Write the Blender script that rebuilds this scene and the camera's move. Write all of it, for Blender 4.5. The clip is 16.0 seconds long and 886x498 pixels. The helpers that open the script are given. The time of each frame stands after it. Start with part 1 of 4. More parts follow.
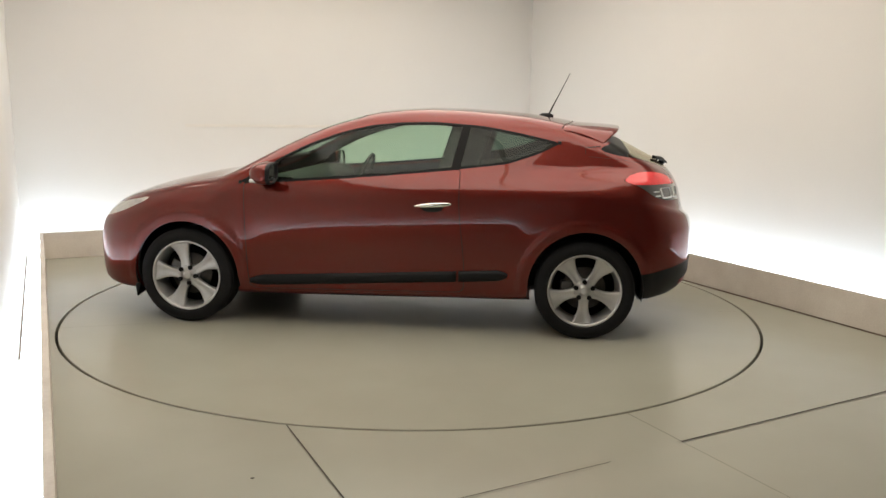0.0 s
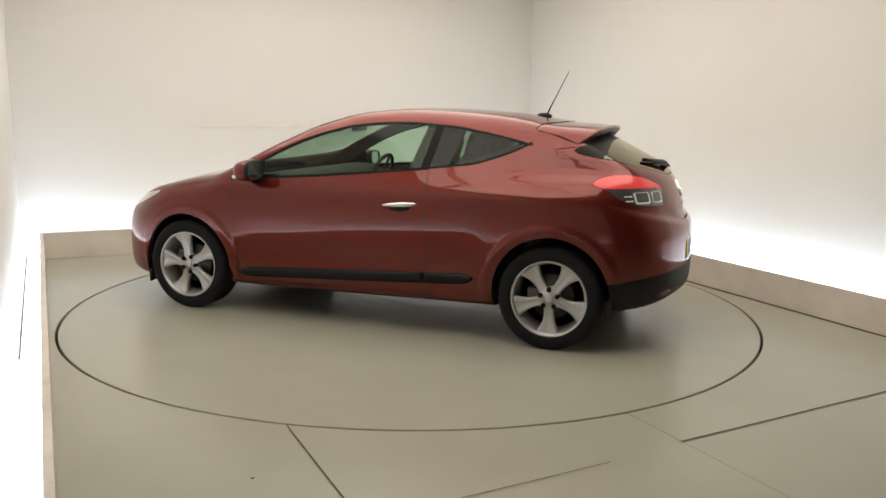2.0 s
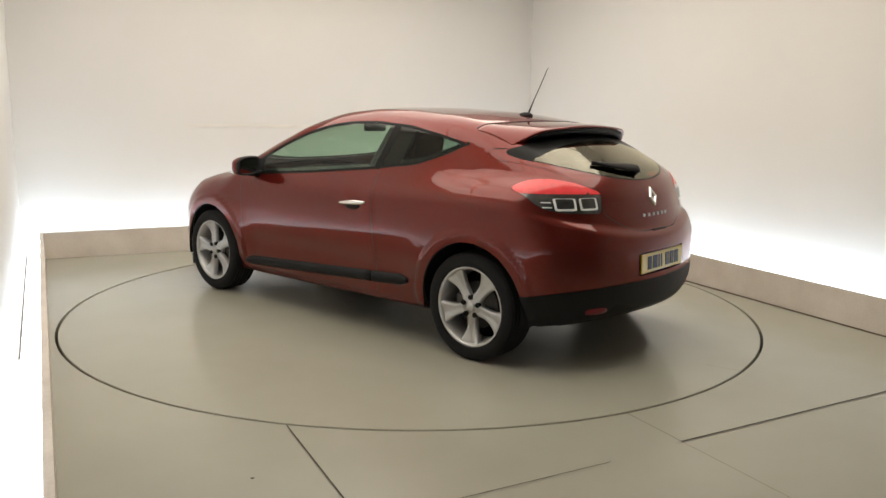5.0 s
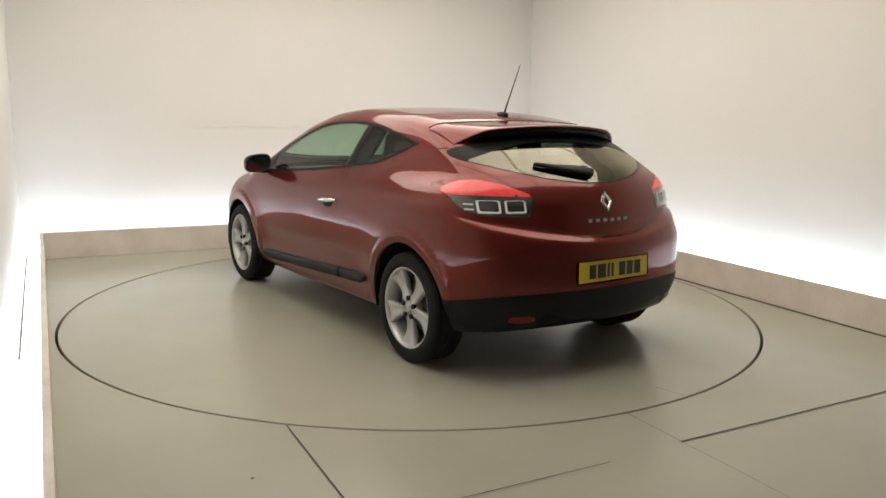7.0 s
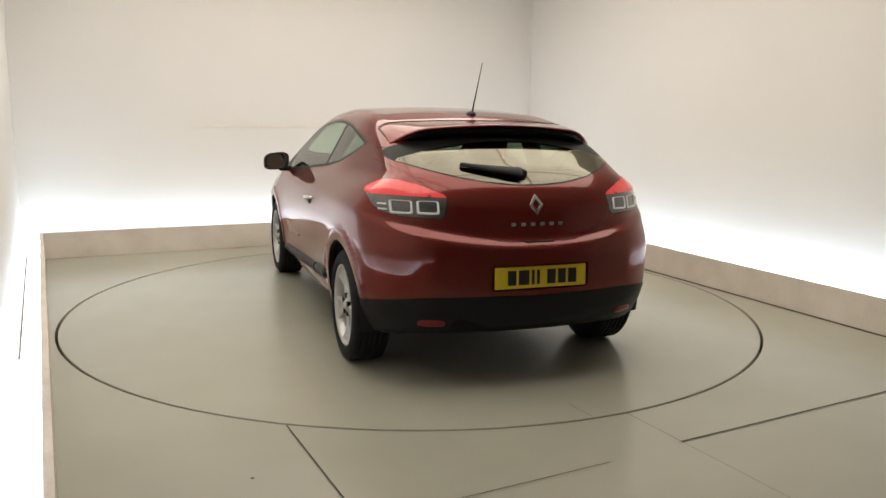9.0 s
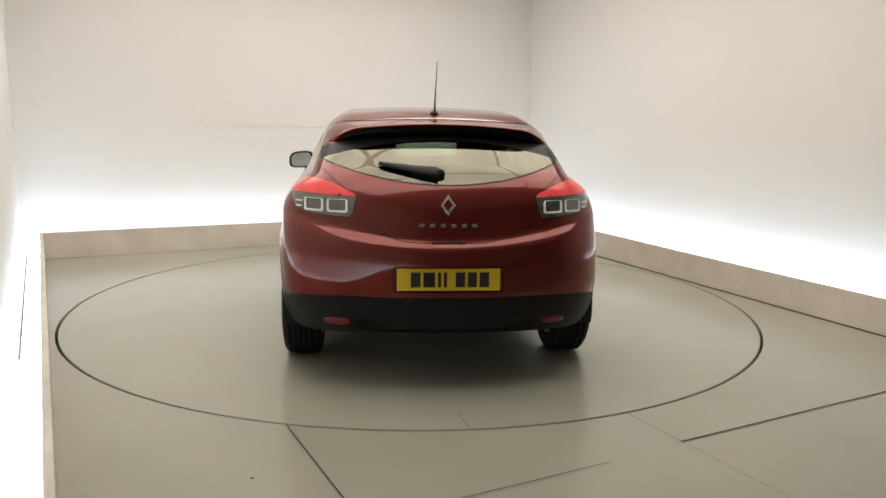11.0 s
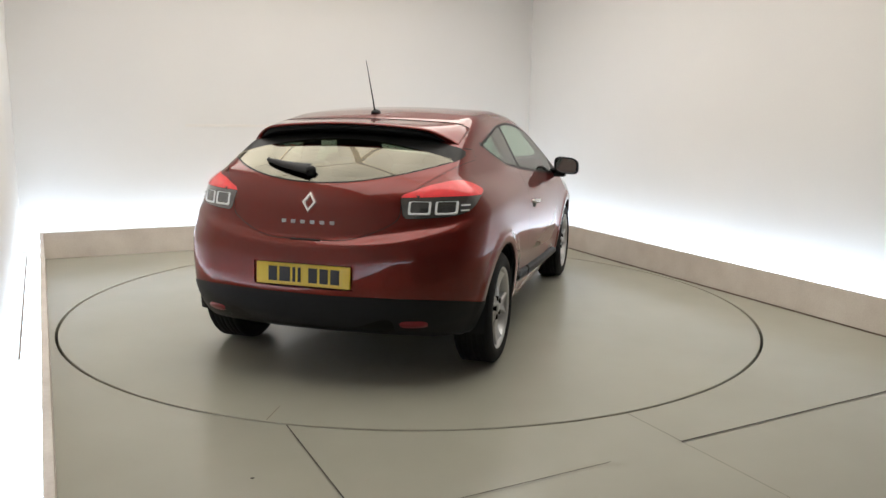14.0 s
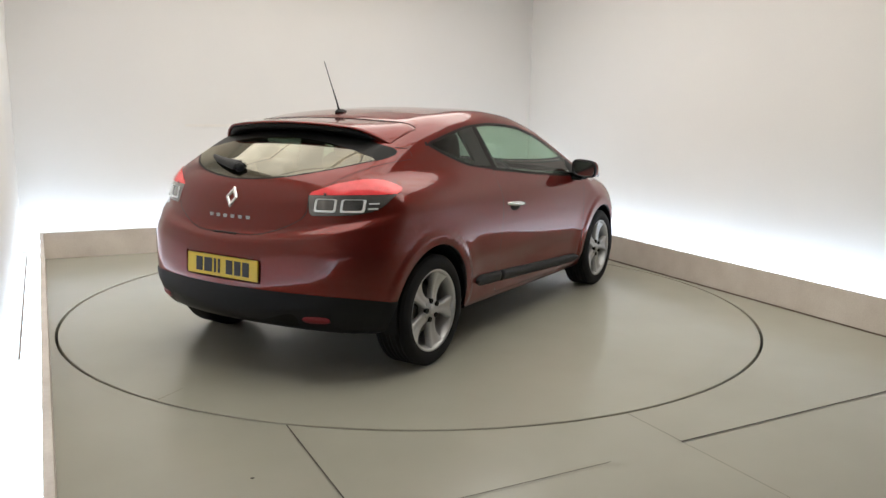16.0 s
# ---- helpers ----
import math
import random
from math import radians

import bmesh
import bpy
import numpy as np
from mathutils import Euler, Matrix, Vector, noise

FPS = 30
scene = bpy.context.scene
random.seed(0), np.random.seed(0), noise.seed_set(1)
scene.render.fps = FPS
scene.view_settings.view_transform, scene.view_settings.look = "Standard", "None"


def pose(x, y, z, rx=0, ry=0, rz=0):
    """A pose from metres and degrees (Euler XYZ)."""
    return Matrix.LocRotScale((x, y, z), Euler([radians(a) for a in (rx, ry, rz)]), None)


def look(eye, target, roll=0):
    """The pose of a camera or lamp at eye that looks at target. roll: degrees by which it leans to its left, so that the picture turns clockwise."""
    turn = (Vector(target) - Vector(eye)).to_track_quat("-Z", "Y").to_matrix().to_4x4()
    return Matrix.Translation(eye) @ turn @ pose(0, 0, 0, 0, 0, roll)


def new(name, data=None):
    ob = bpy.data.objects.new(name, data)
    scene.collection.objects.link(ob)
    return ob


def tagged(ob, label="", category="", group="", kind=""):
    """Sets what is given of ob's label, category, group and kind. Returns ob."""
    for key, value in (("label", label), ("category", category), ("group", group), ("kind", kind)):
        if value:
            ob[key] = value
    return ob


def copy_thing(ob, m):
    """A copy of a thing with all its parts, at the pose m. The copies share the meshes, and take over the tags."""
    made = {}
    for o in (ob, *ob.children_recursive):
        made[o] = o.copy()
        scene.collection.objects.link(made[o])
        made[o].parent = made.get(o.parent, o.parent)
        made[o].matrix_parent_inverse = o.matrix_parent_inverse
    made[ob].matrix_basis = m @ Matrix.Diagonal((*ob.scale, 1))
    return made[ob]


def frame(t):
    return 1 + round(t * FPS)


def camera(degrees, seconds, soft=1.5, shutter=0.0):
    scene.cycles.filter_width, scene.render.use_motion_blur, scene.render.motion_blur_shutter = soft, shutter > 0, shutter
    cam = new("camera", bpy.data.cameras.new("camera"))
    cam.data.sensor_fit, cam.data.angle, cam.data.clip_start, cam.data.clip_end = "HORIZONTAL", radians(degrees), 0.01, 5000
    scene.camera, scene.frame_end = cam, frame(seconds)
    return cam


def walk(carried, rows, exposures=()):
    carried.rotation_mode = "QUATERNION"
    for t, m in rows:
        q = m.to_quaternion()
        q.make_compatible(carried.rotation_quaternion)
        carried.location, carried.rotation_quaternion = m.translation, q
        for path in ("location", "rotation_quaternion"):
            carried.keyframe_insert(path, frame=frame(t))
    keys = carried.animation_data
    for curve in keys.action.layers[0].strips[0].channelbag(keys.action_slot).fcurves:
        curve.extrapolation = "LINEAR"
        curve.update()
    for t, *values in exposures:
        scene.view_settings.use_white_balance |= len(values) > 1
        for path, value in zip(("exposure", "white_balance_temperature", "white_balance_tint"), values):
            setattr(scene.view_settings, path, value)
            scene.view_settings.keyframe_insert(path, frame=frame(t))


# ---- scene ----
# The camera stands still beside the turntable.
cam = camera(59.4, 16.0, soft=1.5)
EYE = (0.0, -5.788, 1.4115)
YAW, PITCH, ROLL = radians(2.043), radians(9.817), 1.0
AIM = (EYE[0] + math.sin(YAW) * math.cos(PITCH), EYE[1] + math.cos(YAW) * math.cos(PITCH), EYE[2] - math.sin(PITCH))
STAND = look(EYE, AIM, ROLL)
walk(cam, [(0.0, STAND), (16.0, STAND)], exposures=[(0.0, 0.0, 6180, 9), (9.0, 0.0, 6150, 9), (11.3, 0.0, 6020, 9), (12.5, 0.0, 5930, 9), (15.0, 0.0, 5760, 9), (16.0, 0.0, 5760, 9)])

# ---- light: strip lights in the troughs along the walls, warm fabric light panels under the ceiling ----
world = bpy.data.worlds.new("world")
scene.world = world
world.use_nodes = True
world.node_tree.nodes["Background"].inputs[0].default_value = (0.9, 0.86, 0.8, 1)
world.node_tree.nodes["Background"].inputs[1].default_value = 0.05

ROOM = radians(25.3)  # turn of the room against the camera's axis
CR, SR = math.cos(ROOM), math.sin(ROOM)
PIT_L, PIT_R, PIT_B, PIT_F = -2.50, 2.51, 2.89, -2.86  # inner faces of the upstand; front joint
WALL_L, WALL_R, WALL_B, WALL_F = -2.70, 3.22, 3.40, -7.2
CEIL = 3.3
UP = 0.25  # height of the upstand


def room(u, w, z=0.0):
    return Vector((u * CR - w * SR, u * SR + w * CR, z))


ROOM_M = Matrix.Rotation(ROOM, 4, "Z")


# ---- materials ----
def material(name, colour, rough=0.5, metal=0.0, vary=0.0, scale=8.0, bump=0.0, bump_scale=60.0, coat=0.0, emit=0.0, emit_colour=None, rough_vary=0.0, fine=90.0, spec=0.5, second=None):
    m = bpy.data.materials.new(name)
    m.use_nodes = True
    nt = m.node_tree
    b = nt.nodes["Principled BSDF"]
    b.inputs["Base Color"].default_value = (*colour, 1)
    b.inputs["Roughness"].default_value = rough
    b.inputs["Metallic"].default_value = metal
    b.inputs["Coat Weight"].default_value = coat
    b.inputs["Coat Roughness"].default_value = 0.03
    b.inputs["Specular IOR Level"].default_value = spec
    if emit:
        b.inputs["Emission Color"].default_value = (*(emit_colour or colour), 1)
        b.inputs["Emission Strength"].default_value = emit
    co = nt.nodes.new("ShaderNodeTexCoord")
    if vary or rough_vary:
        big = nt.nodes.new("ShaderNodeTexNoise")
        big.inputs["Scale"].default_value = scale
        big.inputs["Detail"].default_value = 5
        small = nt.nodes.new("ShaderNodeTexNoise")
        small.inputs["Scale"].default_value = fine
        small.inputs["Detail"].default_value = 3
        nt.links.new(co.outputs["Object"], big.inputs["Vector"])
        nt.links.new(co.outputs["Object"], small.inputs["Vector"])
        add = nt.nodes.new("ShaderNodeMath")
        add.operation = "MULTIPLY_ADD"
        add.inputs[1].default_value = 0.35
        nt.links.new(small.outputs["Fac"], add.inputs[0])
        nt.links.new(big.outputs["Fac"], add.inputs[2])
        span = nt.nodes.new("ShaderNodeMapRange")
        span.inputs["From Min"].default_value, span.inputs["From Max"].default_value = 0.35, 1.0
        nt.links.new(add.outputs[0], span.inputs["Value"])
        if vary:
            mix = nt.nodes.new("ShaderNodeMix")
            mix.data_type = "RGBA"
            other = second or tuple(c * (1 - vary) for c in colour)
            mix.inputs["A"].default_value = (*other, 1)
            mix.inputs["B"].default_value = (*(min(1, c * (1 + vary * 0.4)) for c in colour), 1)
            nt.links.new(span.outputs[0], mix.inputs["Factor"])
            nt.links.new(mix.outputs["Result"], b.inputs["Base Color"])
        if rough_vary:
            r = nt.nodes.new("ShaderNodeMapRange")
            r.inputs["To Min"].default_value, r.inputs["To Max"].default_value = max(0.02, rough - rough_vary), min(1, rough + rough_vary)
            nt.links.new(span.outputs[0], r.inputs["Value"])
            nt.links.new(r.outputs[0], b.inputs["Roughness"])
    if bump:
        n = nt.nodes.new("ShaderNodeTexNoise")
        n.inputs["Scale"].default_value = bump_scale
        n.inputs["Detail"].default_value = 4
        nt.links.new(co.outputs["Object"], n.inputs["Vector"])
        bp = nt.nodes.new("ShaderNodeBump")
        bp.inputs["Strength"].default_value = bump
        bp.inputs["Distance"].default_value = 0.004
        nt.links.new(n.outputs["Fac"], bp.inputs["Height"])
        nt.links.new(bp.outputs["Normal"], b.inputs["Normal"])
    return m


def glass(name, tint, rough=0.0, base=0.05, sheen=(1, 1, 1)):
    """Clear or tinted sheet: gloss by Fresnel over a tinted see-through."""
    m = bpy.data.materials.new(name)
    m.use_nodes = True
    nt = m.node_tree
    nt.nodes.clear()
    out = nt.nodes.new("ShaderNodeOutputMaterial")
    mix = nt.nodes.new("ShaderNodeMixShader")
    lw = nt.nodes.new("ShaderNodeLayerWeight")
    lw.inputs["Blend"].default_value = 0.5
    pw = nt.nodes.new("ShaderNodeMath")
    pw.operation = "POWER"
    pw.inputs[1].default_value = 4.0
    nt.links.new(lw.outputs["Facing"], pw.inputs[0])
    fr = nt.nodes.new("ShaderNodeMath")
    fr.operation = "MULTIPLY_ADD"
    fr.inputs[1].default_value = 0.75
    fr.inputs[2].default_value = base
    nt.links.new(pw.outputs[0], fr.inputs[0])
    tr = nt.nodes.new("ShaderNodeBsdfTransparent")
    tr.inputs["Color"].default_value = (*tint, 1)
    gl = nt.nodes.new("ShaderNodeBsdfGlossy")
    gl.inputs["Roughness"].default_value = rough
    gl.inputs["Color"].default_value = (*sheen, 1)
    nt.links.new(fr.outputs[0], mix.inputs[0])
    nt.links.new(tr.outputs[0], mix.inputs[1])
    nt.links.new(gl.outputs[0], mix.inputs[2])
    nt.links.new(mix.outputs[0], out.inputs["Surface"])
    return m


def car_paint():
    """Deep red flake under clear lacquer."""
    m = material("red_metallic_paint", (0.12, 0.0110, 0.0072), 0.29, 0.64, coat=1.0, spec=0.08)
    nt = m.node_tree
    b = nt.nodes["Principled BSDF"]
    b.inputs["Coat Roughness"].default_value = 0.012
    b.inputs["Specular Tint"].default_value = (0.60, 0.19, 0.13, 1)
    co = nt.nodes.new("ShaderNodeTexCoord")
    fl = nt.nodes.new("ShaderNodeTexVoronoi")
    fl.inputs["Scale"].default_value = 900
    nt.links.new(co.outputs["Object"], fl.inputs["Vector"])
    mix = nt.nodes.new("ShaderNodeMix")
    mix.data_type = "RGBA"
    mix.inputs["A"].default_value = (0.106, 0.0094, 0.0066, 1)
    mix.inputs["B"].default_value = (0.142, 0.0128, 0.0086, 1)
    nt.links.new(fl.outputs["Color"], mix.inputs["Factor"])
    nt.links.new(mix.outputs["Result"], b.inputs["Base Color"])
    return m


def light_fabric():
    """Warm stretched fabric lit from behind by rows of tubes."""
    m = material("lit_fabric", (0.7, 0.66, 0.6), 0.9, emit=1.0, emit_colour=(1.0, 0.885, 0.72))
    nt = m.node_tree
    b = nt.nodes["Principled BSDF"]
    co = nt.nodes.new("ShaderNodeTexCoord")
    n = nt.nodes.new("ShaderNodeTexNoise")
    n.inputs["Scale"].default_value = 1.6
    n.inputs["Detail"].default_value = 4
    nt.links.new(co.outputs["Object"], n.inputs["Vector"])
    w = nt.nodes.new("ShaderNodeMapRange")
    w.inputs["From Min"].default_value, w.inputs["From Max"].default_value = 0.3, 0.7
    w.inputs["To Min"].default_value, w.inputs["To Max"].default_value = FABRIC * 0.8, FABRIC * 1.2
    nt.links.new(n.outputs["Fac"], w.inputs["Value"])
    nt.links.new(w.outputs[0], b.inputs["Emission Strength"])
    return m


FABRIC = 2.5
M_WALL = material("white_wall_paint", (0.73, 0.705, 0.675), 0.75, vary=0.05, scale=0.7, bump=0.08, bump_scale=140, second=(0.69, 0.67, 0.65))
# even grey for the dimness behind the camera, as the car reflects it
M_HALLGREY = material("dim_hall_grey", (0.22, 0.21, 0.20), 0.8, vary=0.1, scale=1.5)
M_BATTEN = material("cream_batten", (0.76, 0.72, 0.67), 0.7, vary=0.08, scale=3)
M_UPSTAND = material("scuffed_off_white_board", (0.66, 0.61, 0.55), 0.55, vary=0.30, scale=2.2, second=(0.46, 0.39, 0.33), bump=0.1, bump_scale=90)
M_FLOOR = material("cream_floor_paint", (0.375, 0.365, 0.305), 0.24, vary=0.14, scale=0.45, fine=2.3, bump=0.02, bump_scale=6)
M_TABLE = material("cream_turntable_paint", (0.375, 0.365, 0.305), 0.23, vary=0.14, scale=0.5, fine=2.5, bump=0.02, bump_scale=6)
M_JOINT = material("dark_joint", (0.05, 0.04, 0.03), 0.8, vary=0.3)
M_SEALANT = material("brown_sealant", (0.16, 0.12, 0.09), 0.8, vary=0.5, scale=4)
M_CEIL = material("ceiling_paint", (0.62, 0.57, 0.50), 0.85, vary=0.05, scale=1.0)
M_GLOW = material("strip_light_diffuser", (0.9, 0.9, 0.9), 0.4, emit=7.1, emit_colour=(0.76, 0.88, 1.0))
M_FABRIC = light_fabric()
M_PAINT = car_paint()
M_LINING = material("charcoal_cabin_trim", (0.035, 0.035, 0.036), 0.8, vary=0.2, bump=0.2, bump_scale=300)
M_HEADLINE = material("grey_headlining", (0.30, 0.29, 0.27), 0.9, vary=0.1)
M_PLASTIC = material("black_grained_plastic", (0.007, 0.0075, 0.009), 0.5, spec=0.22, vary=0.2, bump=0.12, bump_scale=500)
M_GLOSSBLACK = material("gloss_black_trim", (0.006, 0.006, 0.006), 0.35, spec=0.12)
M_GAP = material("panel_gap", (0.01, 0.006, 0.006), 0.9)
M_RUBBER = material("tyre_rubber", (0.010, 0.010, 0.011), 0.8, spec=0.25, vary=0.25, bump=0.2, bump_scale=200)
M_ALLOY = material("silver_alloy", (0.50, 0.50, 0.50), 0.36, 0.65, vary=0.08, scale=20)
M_CHROME = material("chrome", (0.80, 0.80, 0.80), 0.10, 1.0)
M_STEEL = material("brake_steel", (0.10, 0.095, 0.09), 0.45, 0.8, vary=0.2, scale=30)
M_SEAT = material("dark_grey_seat_cloth", (0.045, 0.043, 0.042), 0.95, vary=0.25, scale=25, bump=0.3, bump_scale=400)
M_GLASS = glass("green_tinted_glass", (0.60, 0.74, 0.63), base=0.022)
# same green glass, its tint deepened to hold the dimness of the cabin
M_QUARTER = glass("green_glass_dim_cabin", (0.27, 0.36, 0.31), base=0.022)
M_DARKGLASS = glass("rear_glass", (0.26, 0.29, 0.23), base=0.13, sheen=(0.97, 0.92, 0.76))
M_MIRROR = material("mirror_glass", (0.55, 0.58, 0.56), 0.03, 1.0)
# weak emission is added to the red lens to brighten an unlit lamp
M_REDLENS = material("red_lens_added_glow", (0.62, 0.035, 0.04), 0.2, coat=0.4, vary=0.2, scale=30, emit=0.22, emit_colour=(1.0, 0.10, 0.09))
M_DARKLENS = material("smoked_lamp_bowl", (0.16, 0.162, 0.165), 0.2, 0.75, coat=1.0, vary=0.4, scale=25)
M_CLEARLENS = material("clear_lamp_bowl", (0.66, 0.64, 0.60), 0.18, 0.7, coat=1.0, vary=0.65, scale=14)
M_LENSFRAME = material("frosted_light_guide", (0.80, 0.82, 0.83), 0.25, 0.0)
M_SATIN = material("satin_grey_metal", (0.34, 0.33, 0.33), 0.35, 0.9)
M_PLATE = material("yellow_plate", (0.66, 0.48, 0.02), 0.3, vary=0.06, scale=30, coat=0.3)
M_INK = material("black_plate_ink", (0.01, 0.01, 0.01), 0.4)


# ---- mesh tools ----
def part(name, bm, mat, parent=None, label="", smooth=True, loc=None):
    me = bpy.data.meshes.new(name)
    bm.to_mesh(me)
    bm.free()
    for m in mat if isinstance(mat, (list, tuple)) else [mat]:
        me.materials.append(m)
    for p in me.polygons:
        p.use_smooth = smooth
    ob = new(name, me)
    if loc is not None:
        ob.matrix_basis = loc
    if parent is not None:
        ob.parent = parent
    if label:
        ob["label"] = label
    return ob


def box(bm, lo, hi, bevel=0.0, seg=2, m=None):
    vs = bmesh.ops.create_cube(bm, size=1.0)["verts"]
    lo, hi = Vector(lo), Vector(hi)
    mid, d = (lo + hi) / 2, hi - lo
    for v in vs:
        v.co = Vector((v.co.x * d.x, v.co.y * d.y, v.co.z * d.z)) + mid
    geo = vs
    if bevel:
        es = list({e for v in vs for e in v.link_edges})
        geo = bmesh.ops.bevel(bm, geom=es, offset=bevel, segments=seg, affect="EDGES", profile=0.6)["verts"]
        geo = list({v for v in geo} | {v for v in vs if v.is_valid})
    if m is not None:
        bmesh.ops.transform(bm, matrix=m, verts=geo)
    return geo


def grid_mesh(bm, rows, close_u=False, close_v=False):
    """Faces through a grid of points."""
    vs = [[bm.verts.new(p) for p in r] for r in rows]
    n, k = len(vs), len(vs[0])
    for i in range(n if close_u else n - 1):
        for j in range(k if close_v else k - 1):
            a, b, c, d = vs[i][j], vs[(i + 1) % n][j], vs[(i + 1) % n][(j + 1) % k], vs[i][(j + 1) % k]
            try:
                bm.faces.new((a, b, c, d))
            except ValueError:
                pass
    return vs


def lathe(bm, profile, n=48, close=False):
    """Turn (radius, y) points about the y axis."""
    rows = []
    for i in range(n):
        a = 2 * math.pi * i / n
        rows.append([(r * math.cos(a), y, r * math.sin(a)) for r, y in profile])
    return grid_mesh(bm, rows, close_u=True, close_v=close)


def tube(bm, pts, radius, n=8):
    pts = [Vector(p) for p in pts]
    rows = []
    for i, p in enumerate(pts):
        t = (pts[min(i + 1, len(pts) - 1)] - pts[max(i - 1, 0)]).normalized()
        s = t.cross(Vector((0.3, 0.2, 1)) if abs(t.z) < 0.9 else Vector((1, 0, 0))).normalized()
        q = t.cross(s)
        r = radius[i] if isinstance(radius, (list, tuple)) else radius
        rows.append([p + r * (math.cos(2 * math.pi * k / n) * s + math.sin(2 * math.pi * k / n) * q) for k in range(n)])
    vs = grid_mesh(bm, rows, close_v=True)
    bm.faces.new(vs[0])
    bm.faces.new(list(reversed(vs[-1])))


# ---- the room ----
def in_room(ob):
    ob.matrix_world = ROOM_M @ ob.matrix_world
    return ob


TABLE_R = 2.463


def build_room():
    # ground slab with a round hole for the turntable
    bm = bmesh.new()
    n = 160
    out = []
    for i in range(n):
        a = 2 * math.pi * i / n
        c, s = math.cos(a), math.sin(a)
        k = 12.0 / max(abs(c), abs(s))
        out.append((c, s, k))
    r0 = TABLE_R + 0.008
    rows = [[(c * r, s * r, z) for c, s, k in out] for r, z in ((r0, -0.25), (r0, 0.0))]
    rows += [[(c * (r0 + (k - r0) * f), s * (r0 + (k - r0) * f), 0.0) for c, s, k in out] for f in (0.02, 0.2, 1.0)]
    grid_mesh(bm, rows, close_v=True)
    bmesh.ops.recalc_face_normals(bm, faces=bm.faces[:])
    floor = part("floor", bm, M_FLOOR, smooth=False)
    tagged(floor, "cream painted studio floor with dark sheet joints and scuffs", "floor", kind="structure")
    bm = bmesh.new()
    bmesh.ops.create_circle(bm, cap_ends=True, segments=64, radius=3.0, matrix=Matrix.Translation((0, 0, -0.25)))
    tagged(part("floor", bm, M_JOINT, smooth=False), "dark pit bottom under the turntable", "floor", kind="structure")
    # open joints between the floor sheets
    for k, (a, b) in enumerate((((-1.555, -1.93), (-1.555, -5.0)), ((-0.03, -2.48), (-0.03, -2.86)), ((-0.03, -2.86), (-0.03, -4.2)),
                                ((-0.03, -2.84), (2.5, -2.80)), ((-1.555, -2.88), (-0.45, -2.87)))):
        bm = bmesh.new()
        p, q = room(*a), room(*b)
        d = (q - p).normalized()
        s = Vector((-d.y, d.x, 0)) * ((0.003, 0.0016, 0.0011, 0.0042, 0.0022)[k])
        grid_mesh(bm, [[p + s, p - s], [q + s, q - s]])
        j = part("trim", bm, M_JOINT, smooth=False)
        j.location.z = 0.004
        tagged(j, "dark open joint between floor sheets", "joint", kind="structure")
    bm = bmesh.new()
    bmesh.ops.create_circle(bm, cap_ends=True, segments=14, radius=0.008, matrix=Matrix.Translation((-0.625, -2.938, 0.004)))
    tagged(part("trim", bm, M_JOINT, smooth=False), "small black screw hole in the floor", "hole", kind="structure")
    # upstand boards round the pit
    t = 0.035
    for name, lo, hi in (("upstand_back", (PIT_L - t, PIT_B, 0), (PIT_R + 0.16, PIT_B + t, UP)),
                         ("upstand_right", (PIT_R, WALL_F + 0.4, 0), (PIT_R + t, PIT_B - 0.002, UP)),
                         ("upstand_left", (PIT_L - t, WALL_F + 0.4, 0), (PIT_L, PIT_B - 0.002, UP))):
        bm = bmesh.new()
        box(bm, lo, hi, 0.004)
        board = in_room(part(name, bm, M_UPSTAND, smooth=False))
        tagged(board, "low scuffed off-white board hiding the strip lights", "upstand", kind="structure")
        if name == "upstand_right":
            # this board runs a little out of square, with a dark sealant line at its foot
            skew = Matrix.Translation(room(PIT_R, -0.6)) @ Matrix.Rotation(radians(-1.8), 4, "Z") @ Matrix.Translation(-room(PIT_R, -0.6))
            board.matrix_world = skew @ ROOM_M
            bm = bmesh.new()
            box(bm, (lo[0] - 0.012, lo[1], 0), (lo[0] - 0.002, hi[1] - 0.02, 0.010), 0.003)
            line = part("trim", bm, M_SEALANT, smooth=False)
            line.matrix_world = skew @ ROOM_M
            tagged(line, "dark sealant line at the foot of the board", "trim", kind="structure")
    # walls and ceiling; the unseen grey front wall stands for a dim open hall
    for name, lo, hi in (("wall_back", (WALL_L - 0.15, WALL_B, 0), (WALL_R + 0.15, WALL_B + 0.15, CEIL)),
                         ("wall_right", (WALL_R, WALL_F, 0), (WALL_R + 0.15, WALL_B - 0.002, CEIL)),
                         ("wall_left", (WALL_L - 0.15, WALL_F, 0), (WALL_L, WALL_B - 0.002, CEIL)),
                         ("wall_front_stand_in", (WALL_L - 0.15, WALL_F - 0.15, 0), (WALL_R + 0.15, WALL_F - 0.002, CEIL))):
        bm = bmesh.new()
        box(bm, lo, hi)
        if name == "wall_front_stand_in":
            tagged(in_room(part(name, bm, M_HALLGREY, smooth=False)), "unseen grey wall standing in for the dim open hall behind the camera", "wall", kind="structure")
        else:
            tagged(in_room(part(name, bm, M_WALL, smooth=False)), "plain off-white studio wall washed by strip lights", "wall", kind="structure")
    bm = bmesh.new()
    box(bm, (WALL_L - 0.15, WALL_F - 0.15, CEIL + 0.002), (WALL_R + 0.15, WALL_B + 0.15, CEIL + 0.12))
    tagged(in_room(part("ceiling", bm, M_CEIL, smooth=False)), "plain cream ceiling", "ceiling", kind="structure")
    # a shallow batten on the back wall
    bm = bmesh.new()
    box(bm, (-1.10, WALL_B - 0.005, 1.238), (0.95, WALL_B - 0.001, 1.268), 0.004)
